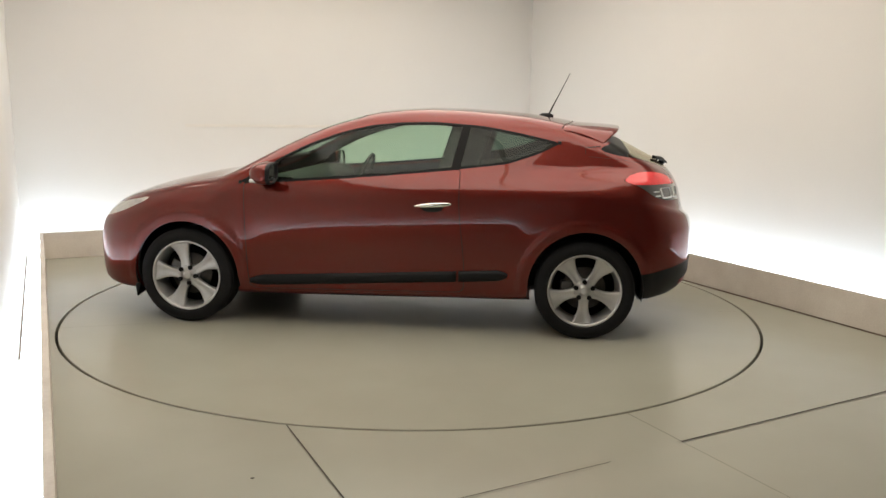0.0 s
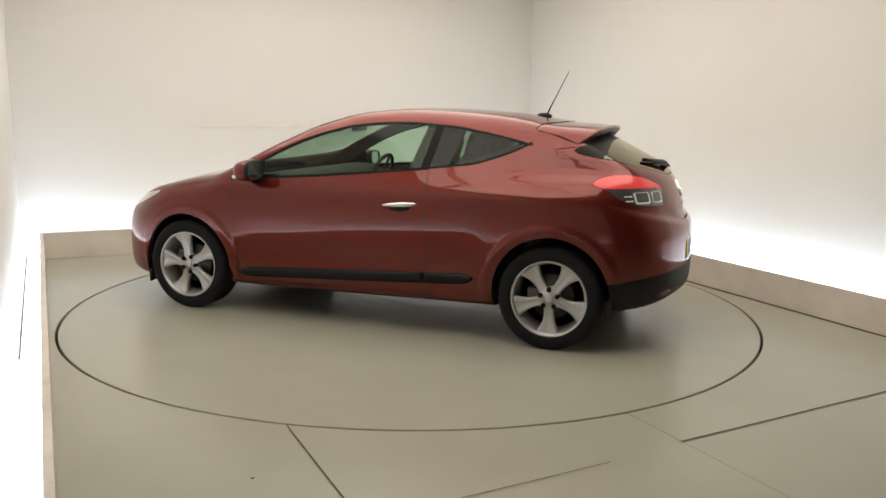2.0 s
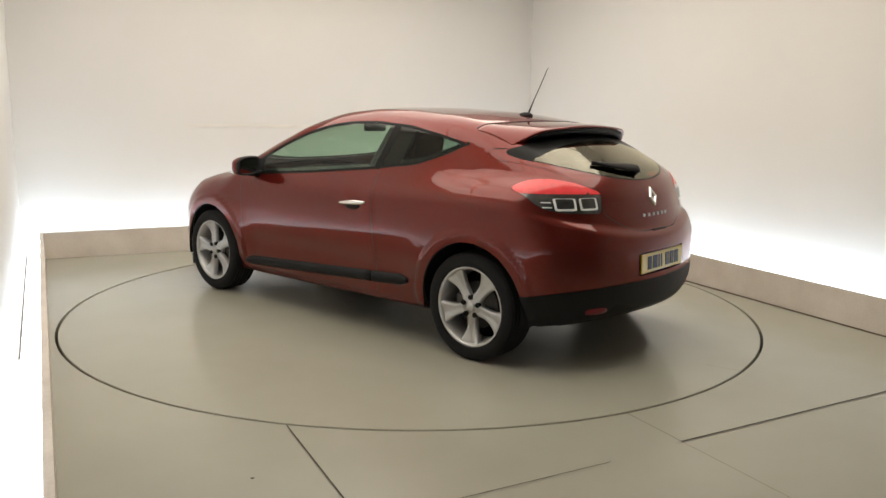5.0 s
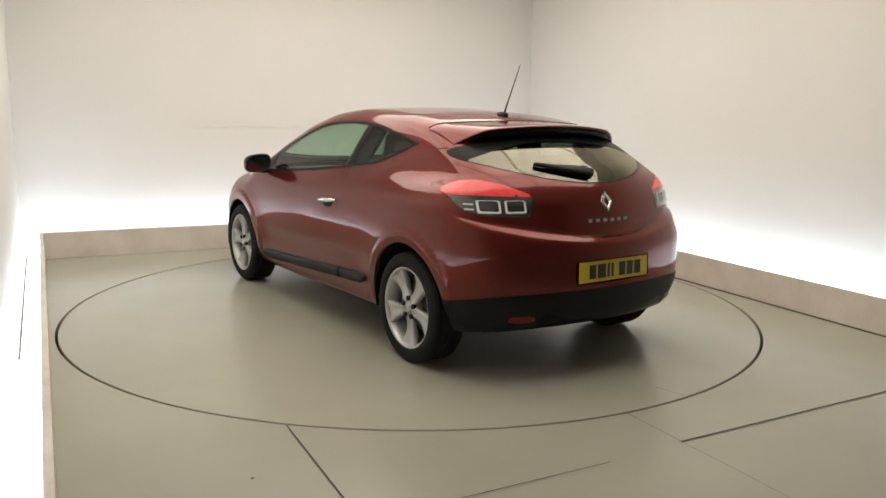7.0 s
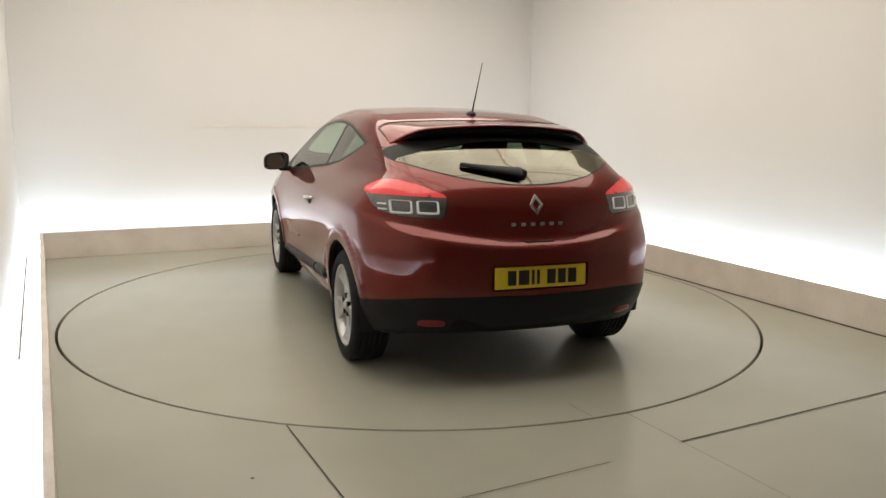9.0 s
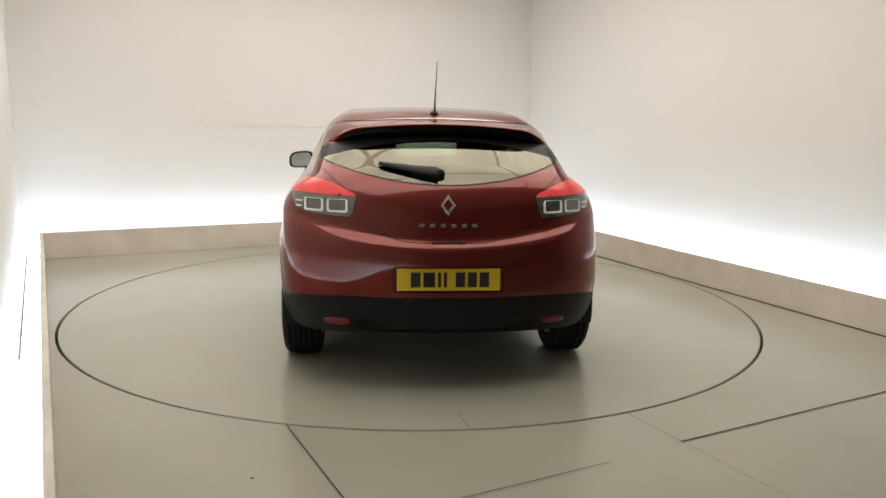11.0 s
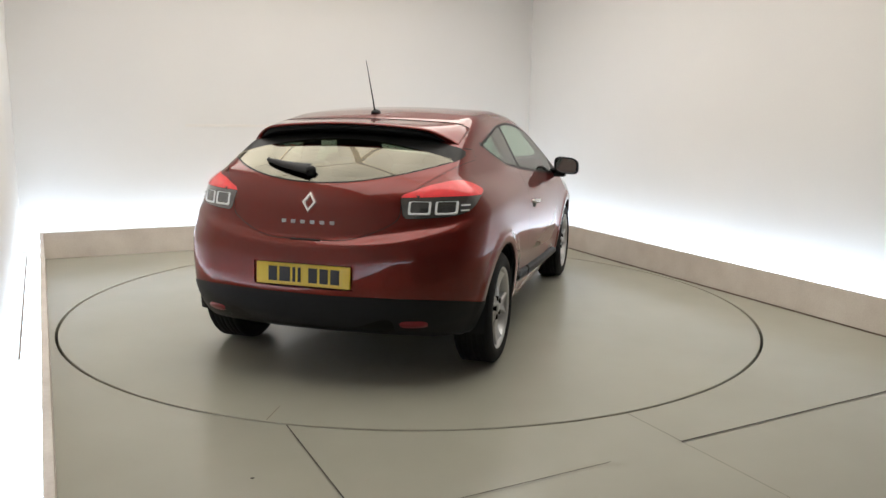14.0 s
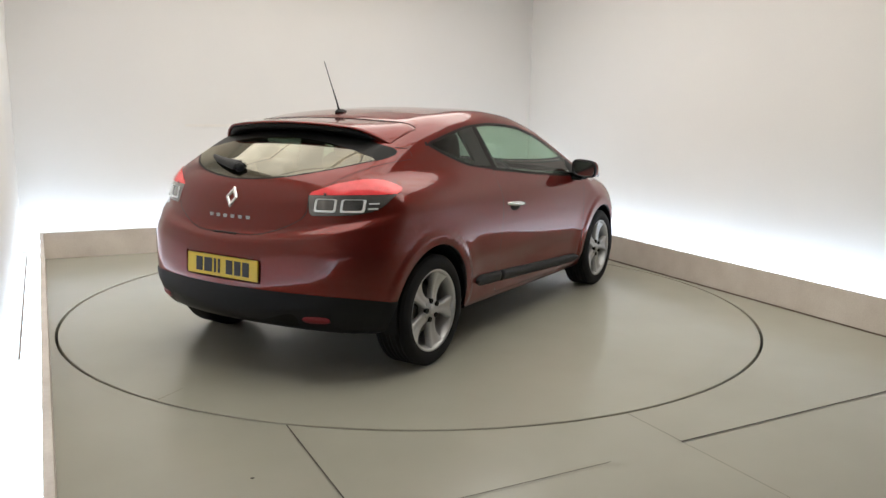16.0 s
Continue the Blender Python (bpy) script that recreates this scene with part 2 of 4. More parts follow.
    tagged(in_room(part("trim", bm, M_BATTEN, smooth=False)), "faint cream batten along the back wall", "trim", kind="structure")
    # hanging light panels
    for i in range(3):
        for j in range(4):
            u0, w0 = -2.33 + 1.56 * i, -2.62 + 1.26 * j
            bm = bmesh.new()
            box(bm, (u0 + 0.03, w0 + 0.03, CEIL - 0.25), (u0 + 1.53, w0 + 1.23, CEIL - 0.23), 0.004)
            pan = in_room(part("ceiling_light", bm, M_FABRIC, smooth=False))
            tagged(pan, "warm glowing fabric light panel under the ceiling", "ceiling light", group="light panels over the turntable")
            for a0, a1 in (((u0 + 0.2, w0 + 0.2), (u0 + 0.23, w0 + 0.23)), ((u0 + 1.27, w0 + 0.97), (u0 + 1.3, w0 + 1.0))):
                bm = bmesh.new()
                box(bm, (*a0, CEIL - 0.229), (*a1, CEIL))
                part("hanger", bm, M_JOINT, pan, "dark hanger rod", smooth=False)
    # strip lights in the troughs
    L = -6.0
    for lo, hi in (((PIT_L - 0.12, PIT_B + 0.26, 0), (PIT_R + 0.3, PIT_B + 0.36, 0.14)),
                   ((PIT_R + 0.45, -2.9, 0), (PIT_R + 0.55, PIT_B + 0.2, 0.14)),
                   ((PIT_L - 0.125, L, 0), (PIT_L - 0.045, PIT_B + 0.2, 0.20))):
        bm = bmesh.new()
        box(bm, lo, (hi[0], hi[1], 0.03), 0.004)
        ob = in_room(part("strip_light", bm, M_UPSTAND, smooth=False))
        tagged(ob, "long white strip light lying in the wall trough", "strip light", group="strip lights round the room")
        k = 0 if hi[0] - lo[0] > hi[1] - lo[1] else 1
        count = round((hi[k] - lo[k]) / 1.5)
        for i in range(count):
            p, q = [*lo], [*hi]
            p[k], q[k] = lo[k] + (hi[k] - lo[k]) * i / count + 0.004, lo[k] + (hi[k] - lo[k]) * (i + 1) / count - 0.004
            p[2] = 0.031
            bm = bmesh.new()
            box(bm, p, q, 0.01)
            part("diffuser", bm, M_GLOW, ob, "glowing white diffuser", smooth=False)
    bm = bmesh.new()
    box(bm, (PIT_L - 0.136, -1.04, 0.194), (PIT_L - 0.127, 1.89, 0.204))
    tagged(in_room(part("trim", bm, M_SEALANT, smooth=False)), "dark gap beside the strip light", "trim", kind="structure")


build_room()


def build_turntable():
    bm = bmesh.new()
    rows = [[(r * math.cos(2 * math.pi * i / 160), r * math.sin(2 * math.pi * i / 160), z) for i in range(160)]
            for r, z in ((TABLE_R - 0.009, -0.2), (TABLE_R - 0.009, -0.004), (TABLE_R - 0.012, 0.0), (1.6, 0.0), (0.02, 0.0))]
    vs = grid_mesh(bm, rows, close_v=True)
    bm.faces.new(vs[-1])
    bmesh.ops.recalc_face_normals(bm, faces=bm.faces[:])
    table = part("turntable", bm, M_TABLE, smooth=False)
    tagged(table, "large round cream painted turntable set flush in the floor", "turntable")
    # joints between the deck sheets, and a scratch near the rim
    for p, q, half in (((1.30, 0.79), (2.19, 1.145), 0.0016), ((-2.446, -0.094), (-2.27, -0.068), 0.002)):
        bm = bmesh.new()
        p, q = Vector((*p, 0)), Vector((*q, 0))
        d = (q - p).normalized()
        k = Vector((-d.y, d.x, 0)) * half
        grid_mesh(bm, [[p + k, p - k], [q + k, q - k]])
        j = part("scratch", bm, M_SEALANT, table, "thin dark scratch in the deck paint", smooth=False)
        j.location.z = 0.003
    return table


turntable = build_turntable()


# ---- the car: x forward, y to its left, origin on the ground midway between the axles ----
def curve(pts, sigma=0.04):
    """A smooth function through a few (place, value) pairs."""
    xs, ys = np.array([p[0] for p in pts]), np.array([p[1] for p in pts])
    t = np.arange(xs[0] - 0.6, xs[-1] + 0.6, 0.005)
    lo, hi = (ys[1] - ys[0]) / (xs[1] - xs[0]), (ys[-1] - ys[-2]) / (xs[-1] - xs[-2])
    v = np.interp(t, xs, ys)
    v = np.where(t < xs[0], ys[0] + lo * (t - xs[0]), np.where(t > xs[-1], ys[-1] + hi * (t - xs[-1]), v))
    reach = max(1, round(3 * sigma / 0.005))
    k = np.exp(-0.5 * (np.arange(-reach, reach + 1) * 0.005 / sigma) ** 2)
    k /= k.sum()
    pad = len(k) // 2
    v2 = np.convolve(np.concatenate([v[0] - lo * 0.005 * np.arange(pad, 0, -1), v, v[-1] + hi * 0.005 * np.arange(1, pad + 1)]), k, "valid")
    return lambda x: np.interp(x, t, v2)


def smax(a, b, k):
    h = np.maximum(k - np.abs(a - b), 0.0)
    return np.maximum(a, b) + h * h / (4 * k)


def step(a, b, x):
    t = np.clip((x - a) / (b - a), 0, 1)
    return t * t * (3 - 2 * t)


AXLE, WHEEL_R, WHEEL_Y = 1.32, 0.318, 0.778
top_line = curve([(-2.3, 0.80), (-2.02, 1.035), (-1.93, 1.085), (-1.6, 1.255), (-1.45, 1.325), (-1.2, 1.395), (-0.9, 1.436), (-0.5, 1.460), (-0.2, 1.463),
                  (0.1, 1.436), (0.4, 1.355), (0.7, 1.228), (1.0, 1.072), (1.13, 1.015), (1.4, 0.97), (1.7, 0.90), (1.95, 0.815), (2.1, 0.725), (2.3, 0.5)], 0.05)
crown = curve([(-2.2, 0.10), (-1.9, 0.22), (-1.5, 0.20), (-1.1, 0.10), (-0.3, 0.075), (0.2, 0.075), (0.7, 0.10), (1.1, 0.09), (1.6, 0.10), (2.1, 0.12)], 0.1)
side_line = curve([(0.12, 0.77), (0.20, 0.822), (0.28, 0.852), (0.40, 0.868), (0.55, 0.884), (0.70, 0.890), (0.80, 0.888), (0.89, 0.880), (0.93, 0.868), (0.97, 0.847), (1.02, 0.821),
                   (1.10, 0.780), (1.20, 0.730), (1.30, 0.682), (1.38, 0.636), (1.5, 0.52)], 0.03)
pinch = curve([(-2.4, 0.18), (-2.0, 0.075), (-1.7, 0.022), (-1.4, 0.0), (0.0, 0.0), (1.3, 0.005), (1.6, 0.02), (1.9, 0.07), (2.3, 0.2)], 0.1)
tail_line = curve([(0.1, -1.88), (0.2, -1.99), (0.28, -2.05), (0.36, -2.085), (0.5, -2.093), (0.66, -2.09), (0.745, -2.078), (0.775, -2.036), (0.93, -1.998), (1.05, -1.952), (1.3, -1.79)], 0.013)
nose_line = curve([(0.1, 2.08), (0.2, 2.15), (0.3, 2.175), (0.5, 2.18), (0.62, 2.165), (0.72, 2.115), (0.85, 1.99)], 0.04)
sill_line = curve([(-2.2, 0.315), (-2.0, 0.295), (-1.88, 0.265), (-1.7, 0.25), (-1.3, 0.24), (-0.9, 0.225), (0.8, 0.195), (1.4, 0.2), (1.8, 0.19), (2.2, 0.22)], 0.08)


def shell(x, y, z):
    """Below nought inside the body."""
    ay = np.abs(y)
    top = (z - (top_line(x) - crown(x) * y * y)) * 0.85
    flare = 0.0
    for ax in (-AXLE, AXLE):
        r = np.hypot(x - ax, z - 0.335)
        flare = flare + 0.013 * step(0.452, 0.408, r) * step(0.22, 0.34, z) + 0.008 * np.exp(-(((r - 0.44) / 0.09) ** 2)) * step(0.25, 0.4, z)
    haunch = 0.014 * np.exp(-(((x + 1.30) / 0.55) ** 2) - ((z - 0.93) / 0.07) ** 2)
    inset = 0.058 * step(-0.8, -1.6, x) * step(1.0, 1.10, z) + 0.022 * step(-1.5, -1.95, x) * step(0.86, 1.0, z)
    scoop = 0.007 * np.exp(-(((z - 0.46) / 0.07) ** 2)) * step(-1.0, -0.7, x) * step(0.95, 0.7, x)
    side = (ay - (side_line(z) - pinch(x) + flare + haunch - inset - scoop)) * 0.93
    rear = (tail_line(z - 0.17 * y * y) + (0.27 + 0.09 * step(0.68, 0.86, z)) * y * y + 1.1 * np.maximum(ay - 0.55, 0) ** 2) - x
    nose = x - (nose_line(z) - 0.28 * y * y - 1.6 * np.maximum(ay - 0.48, 0) ** 2)
    bottom = sill_line(x) - z
    k_top = 0.075 + 0.075 * step(0.9, 1.3, x)
    f = smax(top, side, k_top)
    f = smax(f, smax(rear, -9 + 0 * x, 0.01), 0.09)
    f = smax(f, nose, 0.11)
    return smax(f, bottom, 0.05)


def shoot(ox, oz, d, far=1.9):
    """Where rays from inside meet the shell."""
    lo, hi = np.zeros(len(d)), np.full(len(d), far)
    for _ in range(40):
        mid = (lo + hi) / 2
        p = d * mid[:, None]
        inside = shell(ox + p[:, 0], p[:, 1], oz + p[:, 2]) < 0
        lo, hi = np.where(inside, mid, lo), np.where(inside, hi, mid)
    p = d * lo[:, None]
    return np.stack([ox + p[:, 0], p[:, 1], oz + p[:, 2]], 1)


def shell_normal(p):
    e = 0.004
    g = []
    for k in range(3):
        a, b = p.copy(), p.copy()
        a[:, k] += e
        b[:, k] -= e
        g.append(shell(*a.T) - shell(*b.T))
    g = np.stack(g, 1)
    return g / np.maximum(np.linalg.norm(g, axis=1, keepdims=True), 1e-9)


# region functions on the left half: below nought inside the region
win_low = curve([(-1.3, 1.30), (-1.16, 1.25), (-1.0, 1.172), (-0.8, 1.105), (-0.45, 1.062), (-0.05, 1.022), (0.28, 0.992), (0.63, 0.965), (0.93, 0.950), (1.1, 0.945)], 0.03)
win_high = curve([(-1.3, 1.20), (-1.13, 1.247), (-0.9, 1.298), (-0.65, 1.342), (-0.32, 1.364), (-0.1, 1.357), (0.1, 1.335), (0.3, 1.285), (0.5, 1.21), (0.67, 1.125), (0.93, 0.965), (1.1, 0.84)], 0.03)


def up_side(p, lo=0.42):
    return lo - p[:, 1]


def f_window(p):
    x, z = p[:, 0], p[:, 2]
    f = smax(win_low(x) - z, z - win_high(x), 0.015)
    return np.maximum(f * 0.95, up_side(p, 0.5))


def f_arch(p):
    x, y, z = p.T
    r = np.minimum(np.hypot(x - AXLE, z - 0.332) - 0.356, np.hypot(x + AXLE, z - 0.336) - 0.362)
    return np.maximum(r, 0.48 - y)


def f_screen(p):
    x, y, z = p.T
    edge = y - (0.60 + 0.13 * (0.25 - x) / -0.8)
    f = smax(np.maximum(0.22 - 0.25 * y * y - x, x - (1.08 - 0.42 * y * y)), edge, 0.06)
    return np.maximum(f, 0.93 - z)


def f_rearglass(p):
    x, y, z = p.T
    low = 1.050 + 0.26 * y * y
    f = smax((low - z) * 0.9, y - (0.700 - 0.45 * (z - 1.15)), 0.045)
    f = smax(f, z - (1.335 - 0.25 * y * y), 0.03)
    return np.maximum(f, x + 1.25)


def f_rearpane(p):
    return smax(f_rearglass(p) + 0.006, p[:, 2] - (1.270 - 0.23 * p[:, 1] ** 2), 0.02)


def wrap(p):
    return (0.80 - p[:, 1]) + (-1.53 - p[:, 0])


lamp_top = curve([(-0.1, 0.99), (0.0, 1.02), (0.08, 1.05), (0.18, 1.070), (0.32, 1.074), (0.5, 1.052), (0.72, 0.998), (0.8, 0.98)], 0.03)
lamp_low = curve([(-0.1, 1.05), (0.0, 1.018), (0.1, 0.985), (0.16, 0.945), (0.25, 0.915), (0.4, 0.897), (0.72, 0.888), (0.8, 0.888)], 0.025)


def f_lamp(p):
    s, z = wrap(p), p[:, 2]
    f = smax(lamp_low(s) - z, z - lamp_top(s), 0.02)
    f = smax(f, (s - 0.712) * 0.7, 0.03)
    return np.maximum(f, p[:, 0] + 1.4)


def f_redpart(p):
    s, z = wrap(p), p[:, 2]
    return 0.998 - 0.02 * np.clip(s - 0.4, 0, 1) - z


def f_headlamp(p):
    x, y, z = p.T
    s = (2.1 - x) * 0.8 + (y - 0.55) * 0.5
    low = 0.668 + 0.02 * s + 0.50 * s * s
    high = 0.735 + 0.19 * s
    f = smax(low - z, z - np.minimum(high, 0.86), 0.02)
    f = smax(f, s - 0.54, 0.02)
    f = smax(f, 0.44 - y, 0.03)
    return np.maximum(f, 1.5 - x)


bumper_line = curve([(-2.3, 0.505), (-2.0, 0.495), (-1.85, 0.47), (-1.7, 0.435), (-1.5, 0.43)], 0.05)


def f_bumper(p):
    return np.maximum(p[:, 2] - bumper_line(p[:, 0]), p[:, 0] + 1.4)


def f_door(p):
    x, y, z = p.T
    f = smax(np.maximum(-0.505 - 0.04 * step(0.9, 0.4, z) - x, x - (0.90 + 0.03 * (z - 0.6))), 0.262 - 0.02 * x - z, 0.05)
    f = smax(f, z - win_low(x), 0.02)
    return np.maximum(f, up_side(p, 0.5))


def f_hood(p):
    x, y, z = p.T
    f = smax(np.maximum(1.10 - 0.42 * y * y - x, x - (2.07 - 0.35 * y * y)), y - (0.70 - 0.15 * (x - 1.1)), 0.08)
    return np.maximum(f, 0.6 - z)


def f_gate(p):
    x, y, z = p.T
    low = 0.772 + 0.62 * np.maximum(y - 0.14, 0) ** 2 * 1.6
    f = smax(low - z, y - (0.475 + 1.35 * np.maximum(z - 0.99, 0)), 0.04)
    return np.maximum(np.maximum(f, x + 1.3), z - (1.335 - 0.25 * y * y))


def f_grille(p):
    x, y, z = p.T
    return np.maximum(smax(np.abs(z - 0.40 - 0.06 * (y > 2)) - 0.055, y - 0.56, 0.05), 1.8 - x)


def f_plate(p):
    x, y, z = p.T
    return np.maximum(smax(np.abs(y) - 0.282, np.abs(z - 0.592) - 0.066, 0.02), x + 1.8)


def f_valance(p):
    x, y, z = p.T
    return np.maximum(smax(z - (0.335 + 0.05 * step(0.25, 0.45, y)), y - 0.47, 0.04), x + 1.85)


def f_pillar(p):
    return np.abs(p[:, 0] + 0.50 + 0.22 * (p[:, 2] - 1.2)) - 0.028


def cut(bm, fn):
    """Split the faces of bm along fn = 0."""
    bm.verts.ensure_lookup_table()
    co = np.array([v.co[:] for v in bm.verts])
    val = fn(co)
    val = np.where(np.abs(val) < 1e-6, 1e-6, val)
    fresh, faces = set(), set()
    bm.verts.index_update()
    edges = list(bm.edges)
    ij = np.array([(e.verts[0].index, e.verts[1].index) for e in edges])
    va, vb = val[ij[:, 0]], val[ij[:, 1]]
    hit = np.nonzero(va * vb < 0)[0]
    if not len(hit):
        return
    va, vb, pa, pb = va[hit], vb[hit], co[ij[hit, 0]], co[ij[hit, 1]]
    fac = va / (va - vb)
    vm = fn(pa + (pb - pa) * fac[:, None])
    with np.errstate(divide="ignore", invalid="ignore"):
        near = np.where(vm * va > 0, fac + (1 - fac) * vm / (vm - vb), fac * va / (va - vm))
    fac = np.clip(np.where(np.isfinite(near), near, fac), 0.01, 0.99)
    for k, q in zip(hit, fac):
        e = edges[k]
        faces.update(e.link_faces)
        _, nv = bmesh.utils.edge_split(e, e.verts[0], float(q))
        fresh.add(nv)
    for f in faces:
        hit = [v for v in f.verts if v in fresh]
        if len(hit) == 2:
            try:
                bmesh.utils.face_split(f, hit[0], hit[1])
            except ValueError:
                pass
        elif len(hit) == 4:
            try:
                nf, _ = bmesh.utils.face_split(f, hit[0], hit[1])
                bmesh.utils.face_split(nf if hit[2] in nf.verts and hit[3] in nf.verts else f, hit[2], hit[3])
            except (ValueError, TypeError):
                pass


def half_shell():
    """The left half of the body as one fine sheet."""
    rear, front, oz = -1.30, 1.35, 0.64
    phis = np.linspace(0, math.pi, 121)
    ring = np.stack([0 * phis, np.sin(phis), -np.cos(phis)], 1)
    rows = []
    for al in np.linspace(math.pi / 2, 0, 70)[:-1]:
        d = ring * math.cos(al)
        d[:, 0] = -math.sin(al)
        rows.append(shoot(rear, oz, d))
    for x in np.linspace(rear, front, 120):
        rows.append(shoot(x, oz, ring))
    for al in np.linspace(0, math.pi / 2, 46)[1:]:
        d = ring * math.cos(al)
        d[:, 0] = math.sin(al)
        rows.append(shoot(front, oz, d))
    bm = bmesh.new()
    vs = []
    for i, r in enumerate(rows):
        r[0, 1] = r[-1, 1] = 0
        if i in (0, len(rows) - 1):
            v = bm.verts.new(r[0])
            vs.append([v] * len(r))
        else:
            vs.append([bm.verts.new(p) for p in r])
    for i in range(len(vs) - 1):
        for j in range(len(phis) - 1):
            q = []
            for v in (vs[i][j], vs[i][j + 1], vs[i + 1][j + 1], vs[i + 1][j]):
                if v not in q:
                    q.append(v)
            bm.faces.new(q)
    return bm


SEAM = 0.0021


def build_shell(car):
    bm = half_shell()
    for fn in (f_arch, f_window, lambda p: f_window(p) + 0.014, f_screen, lambda p: f_screen(p) + 0.02, f_rearglass, f_rearpane,
               f_lamp, f_redpart_in, f_headlamp, f_bumper, f_grille, f_pillar_in, f_plate, f_valance,
               lambda p: f_door(p) + SEAM, lambda p: f_door(p) - SEAM, lambda p: f_hood(p) + SEAM, lambda p: f_hood(p) - SEAM,
               lambda p: f_gate(p) + SEAM, lambda p: f_gate(p) - SEAM, lambda p: f_lamp(p) - SEAM):
        cut(bm, fn)
    bm.faces.ensure_lookup_table()
    bm.verts.ensure_lookup_table()
    bm.verts.index_update()
    co = np.array([v.co[:] for v in bm.verts])
    nor = shell_normal(co)
    mid = np.array([np.mean([v.co[:] for v in f.verts], axis=0) for f in bm.faces])
    val = {k: fn(mid) for k, fn in dict(arch=f_arch, win=f_window, scr=f_screen, rg=f_rearglass, pane=f_rearpane, lamp=f_lamp, red=f_redpart, head=f_headlamp,
                                        bump=f_bumper, grille=f_grille, plate=f_plate, val=f_valance, pil=f_pillar, door=f_door, hood=f_hood, gate=f_gate).items()}
    bottom = mid[:, 2] - sill_line(mid[:, 0])
    fn_z = np.array([f.normal.z for f in bm.faces])
    groups = {}
    for i, f in enumerate(bm.faces):
        v = {k: a[i] for k, a in val.items()}
        if v["arch"] < 0 or v["plate"] < 0:
            continue
        if bottom[i] < 0.012:
            k = "underbody"
        elif v["win"] < 0:
            if v["win"] > -0.014 or abs(v["pil"]) < 0 or v["pil"] < 0 or mid[i, 0] > 0.70:
                k = "window_trim"
            else:
                k = "door_window" if mid[i, 0] > -0.5 - 0.22 * (mid[i, 2] - 1.2) else "quarter_window"
        elif v["scr"] < 0:
            k = "windscreen" if v["scr"] < -0.02 else "screen_trim"
        elif v["rg"] < 0:
            k = "rear_window" if v["pane"] < 0 else "rear_window_trim"
        elif v["lamp"] < 0:
            k = "lamp_red" if v["red"] < 0 else "lamp_clear"
        elif v["lamp"] < SEAM:
            k = "gap"
        elif v["head"] < 0:
            k = "headlamp"
        elif v["bump"] < 0:
            k = "valance" if v["val"] < 0 else "rear_bumper"
        elif v["grille"] < 0:
            k = "grille"
        elif abs(v["door"]) < SEAM or abs(v["hood"]) < SEAM or (abs(v["gate"]) < SEAM and v["rg"] > 0.004):
            k = "gap"
        elif v["door"] < 0:
            k = "door"
        elif v["hood"] < 0:
            k = "bonnet"
        elif v["gate"] < 0:
            k = "tailgate"
        else:
            k = "body"
        groups.setdefault(k, []).append([w.index for w in f.verts])
    bm.free()

    def sheet(name, faces, mat, parent, sides, label="", thick=0.0, push=0.0, inner=None):
        pts, nrm, polys = [], [], []
        for s in sides:
            index = {}
            for f in faces:
                q = []
                for i in f:
                    key = i if s > 0 or abs(co[i, 1]) > 1e-5 or len(sides) == 1 else ("m", i)
                    if key not in index:
                        if isinstance(key, tuple) and key in shared:
                            index[key] = shared[key]
                        else:
                            index[key] = len(pts)
                            n = nor[i] * (1, s, 1)
                            if abs(co[i, 1]) < 1e-5:
                                n = n * (1, 0, 1)
                                n = n / np.linalg.norm(n)
                            pts.append(co[i] * (1, s, 1) + n * push)
                            nrm.append(n)
                    q.append(index[key])
                polys.append(q if s < 0 else q[::-1])
            if s > 0:
                shared = {("m", i): k for i, k in index.items() if not isinstance(i, tuple) and abs(co[i, 1]) < 1e-5}
        me = bpy.data.meshes.new(name)
        me.from_pydata(pts, [], polys)
        me.materials.append(mat)
        if inner:
            me.materials.append(inner)
        for p in me.polygons:
            p.use_smooth = True
        # turn faces outward as the normals say
        me.update()
        a = np.array([p.normal[:] for p in me.polygons])
        b = np.array([np.mean([nrm[i] for i in p.vertices], axis=0) for p in me.polygons])
        if (a * b).sum() < 0:
            me.flip_normals()
        me.normals_split_custom_set_from_vertices([tuple(n) for n in nrm])
        ob = new(name, me)
        ob.parent = parent
        if label:
            ob["label"] = label
        if thick:
            so = ob.modifiers.new("thickness", "SOLIDIFY")
            so.thickness, so.offset, so.use_rim = thick, -1, False
            if inner:
                so.material_offset = 1
        return ob

    g = groups
    both = (1, -1)
    made = {}
    made["body"] = sheet("body", g["body"], M_PAINT, car, both, "red metallic painted body shell", 0.02, inner=M_LINING)
    sheet("underbody", g["underbody"], M_PLASTIC, car, both, "black floor pan")
    sheet("panel_gap", g["gap"], M_GAP, car, both, "dark gaps between body panels", push=-0.004)
    sheet("bonnet", g["bonnet"], M_PAINT, car, both, "", 0.006)
    gate = sheet("tailgate", g["tailgate"], M_PAINT, car, both, "", 0.015, inner=M_LINING)
    sheet("windscreen", g["windscreen"], M_GLASS, car, both, "clear windscreen")
    sheet("windscreen_trim", g["screen_trim"], M_GLOSSBLACK, car, both)
    sheet("rear_window", g["rear_window"], M_DARKGLASS, gate, both, "tinted rear window")
    sheet("rear_window_trim", g["rear_window_trim"], M_GLOSSBLACK, gate, both, "", 0.01)
    sheet("rear_bumper", g["rear_bumper"], M_PLASTIC, car, both, "black grained lower rear bumper", 0.012, push=0.004)
    sheet("valance", g["valance"], M_GLOSSBLACK, car, both, "dark inset under the rear bumper", 0.012, push=0.001)
    sheet("grille", g["grille"], M_PLASTIC, car, both, "black lower grille", 0.004)
    made["gate"] = gate
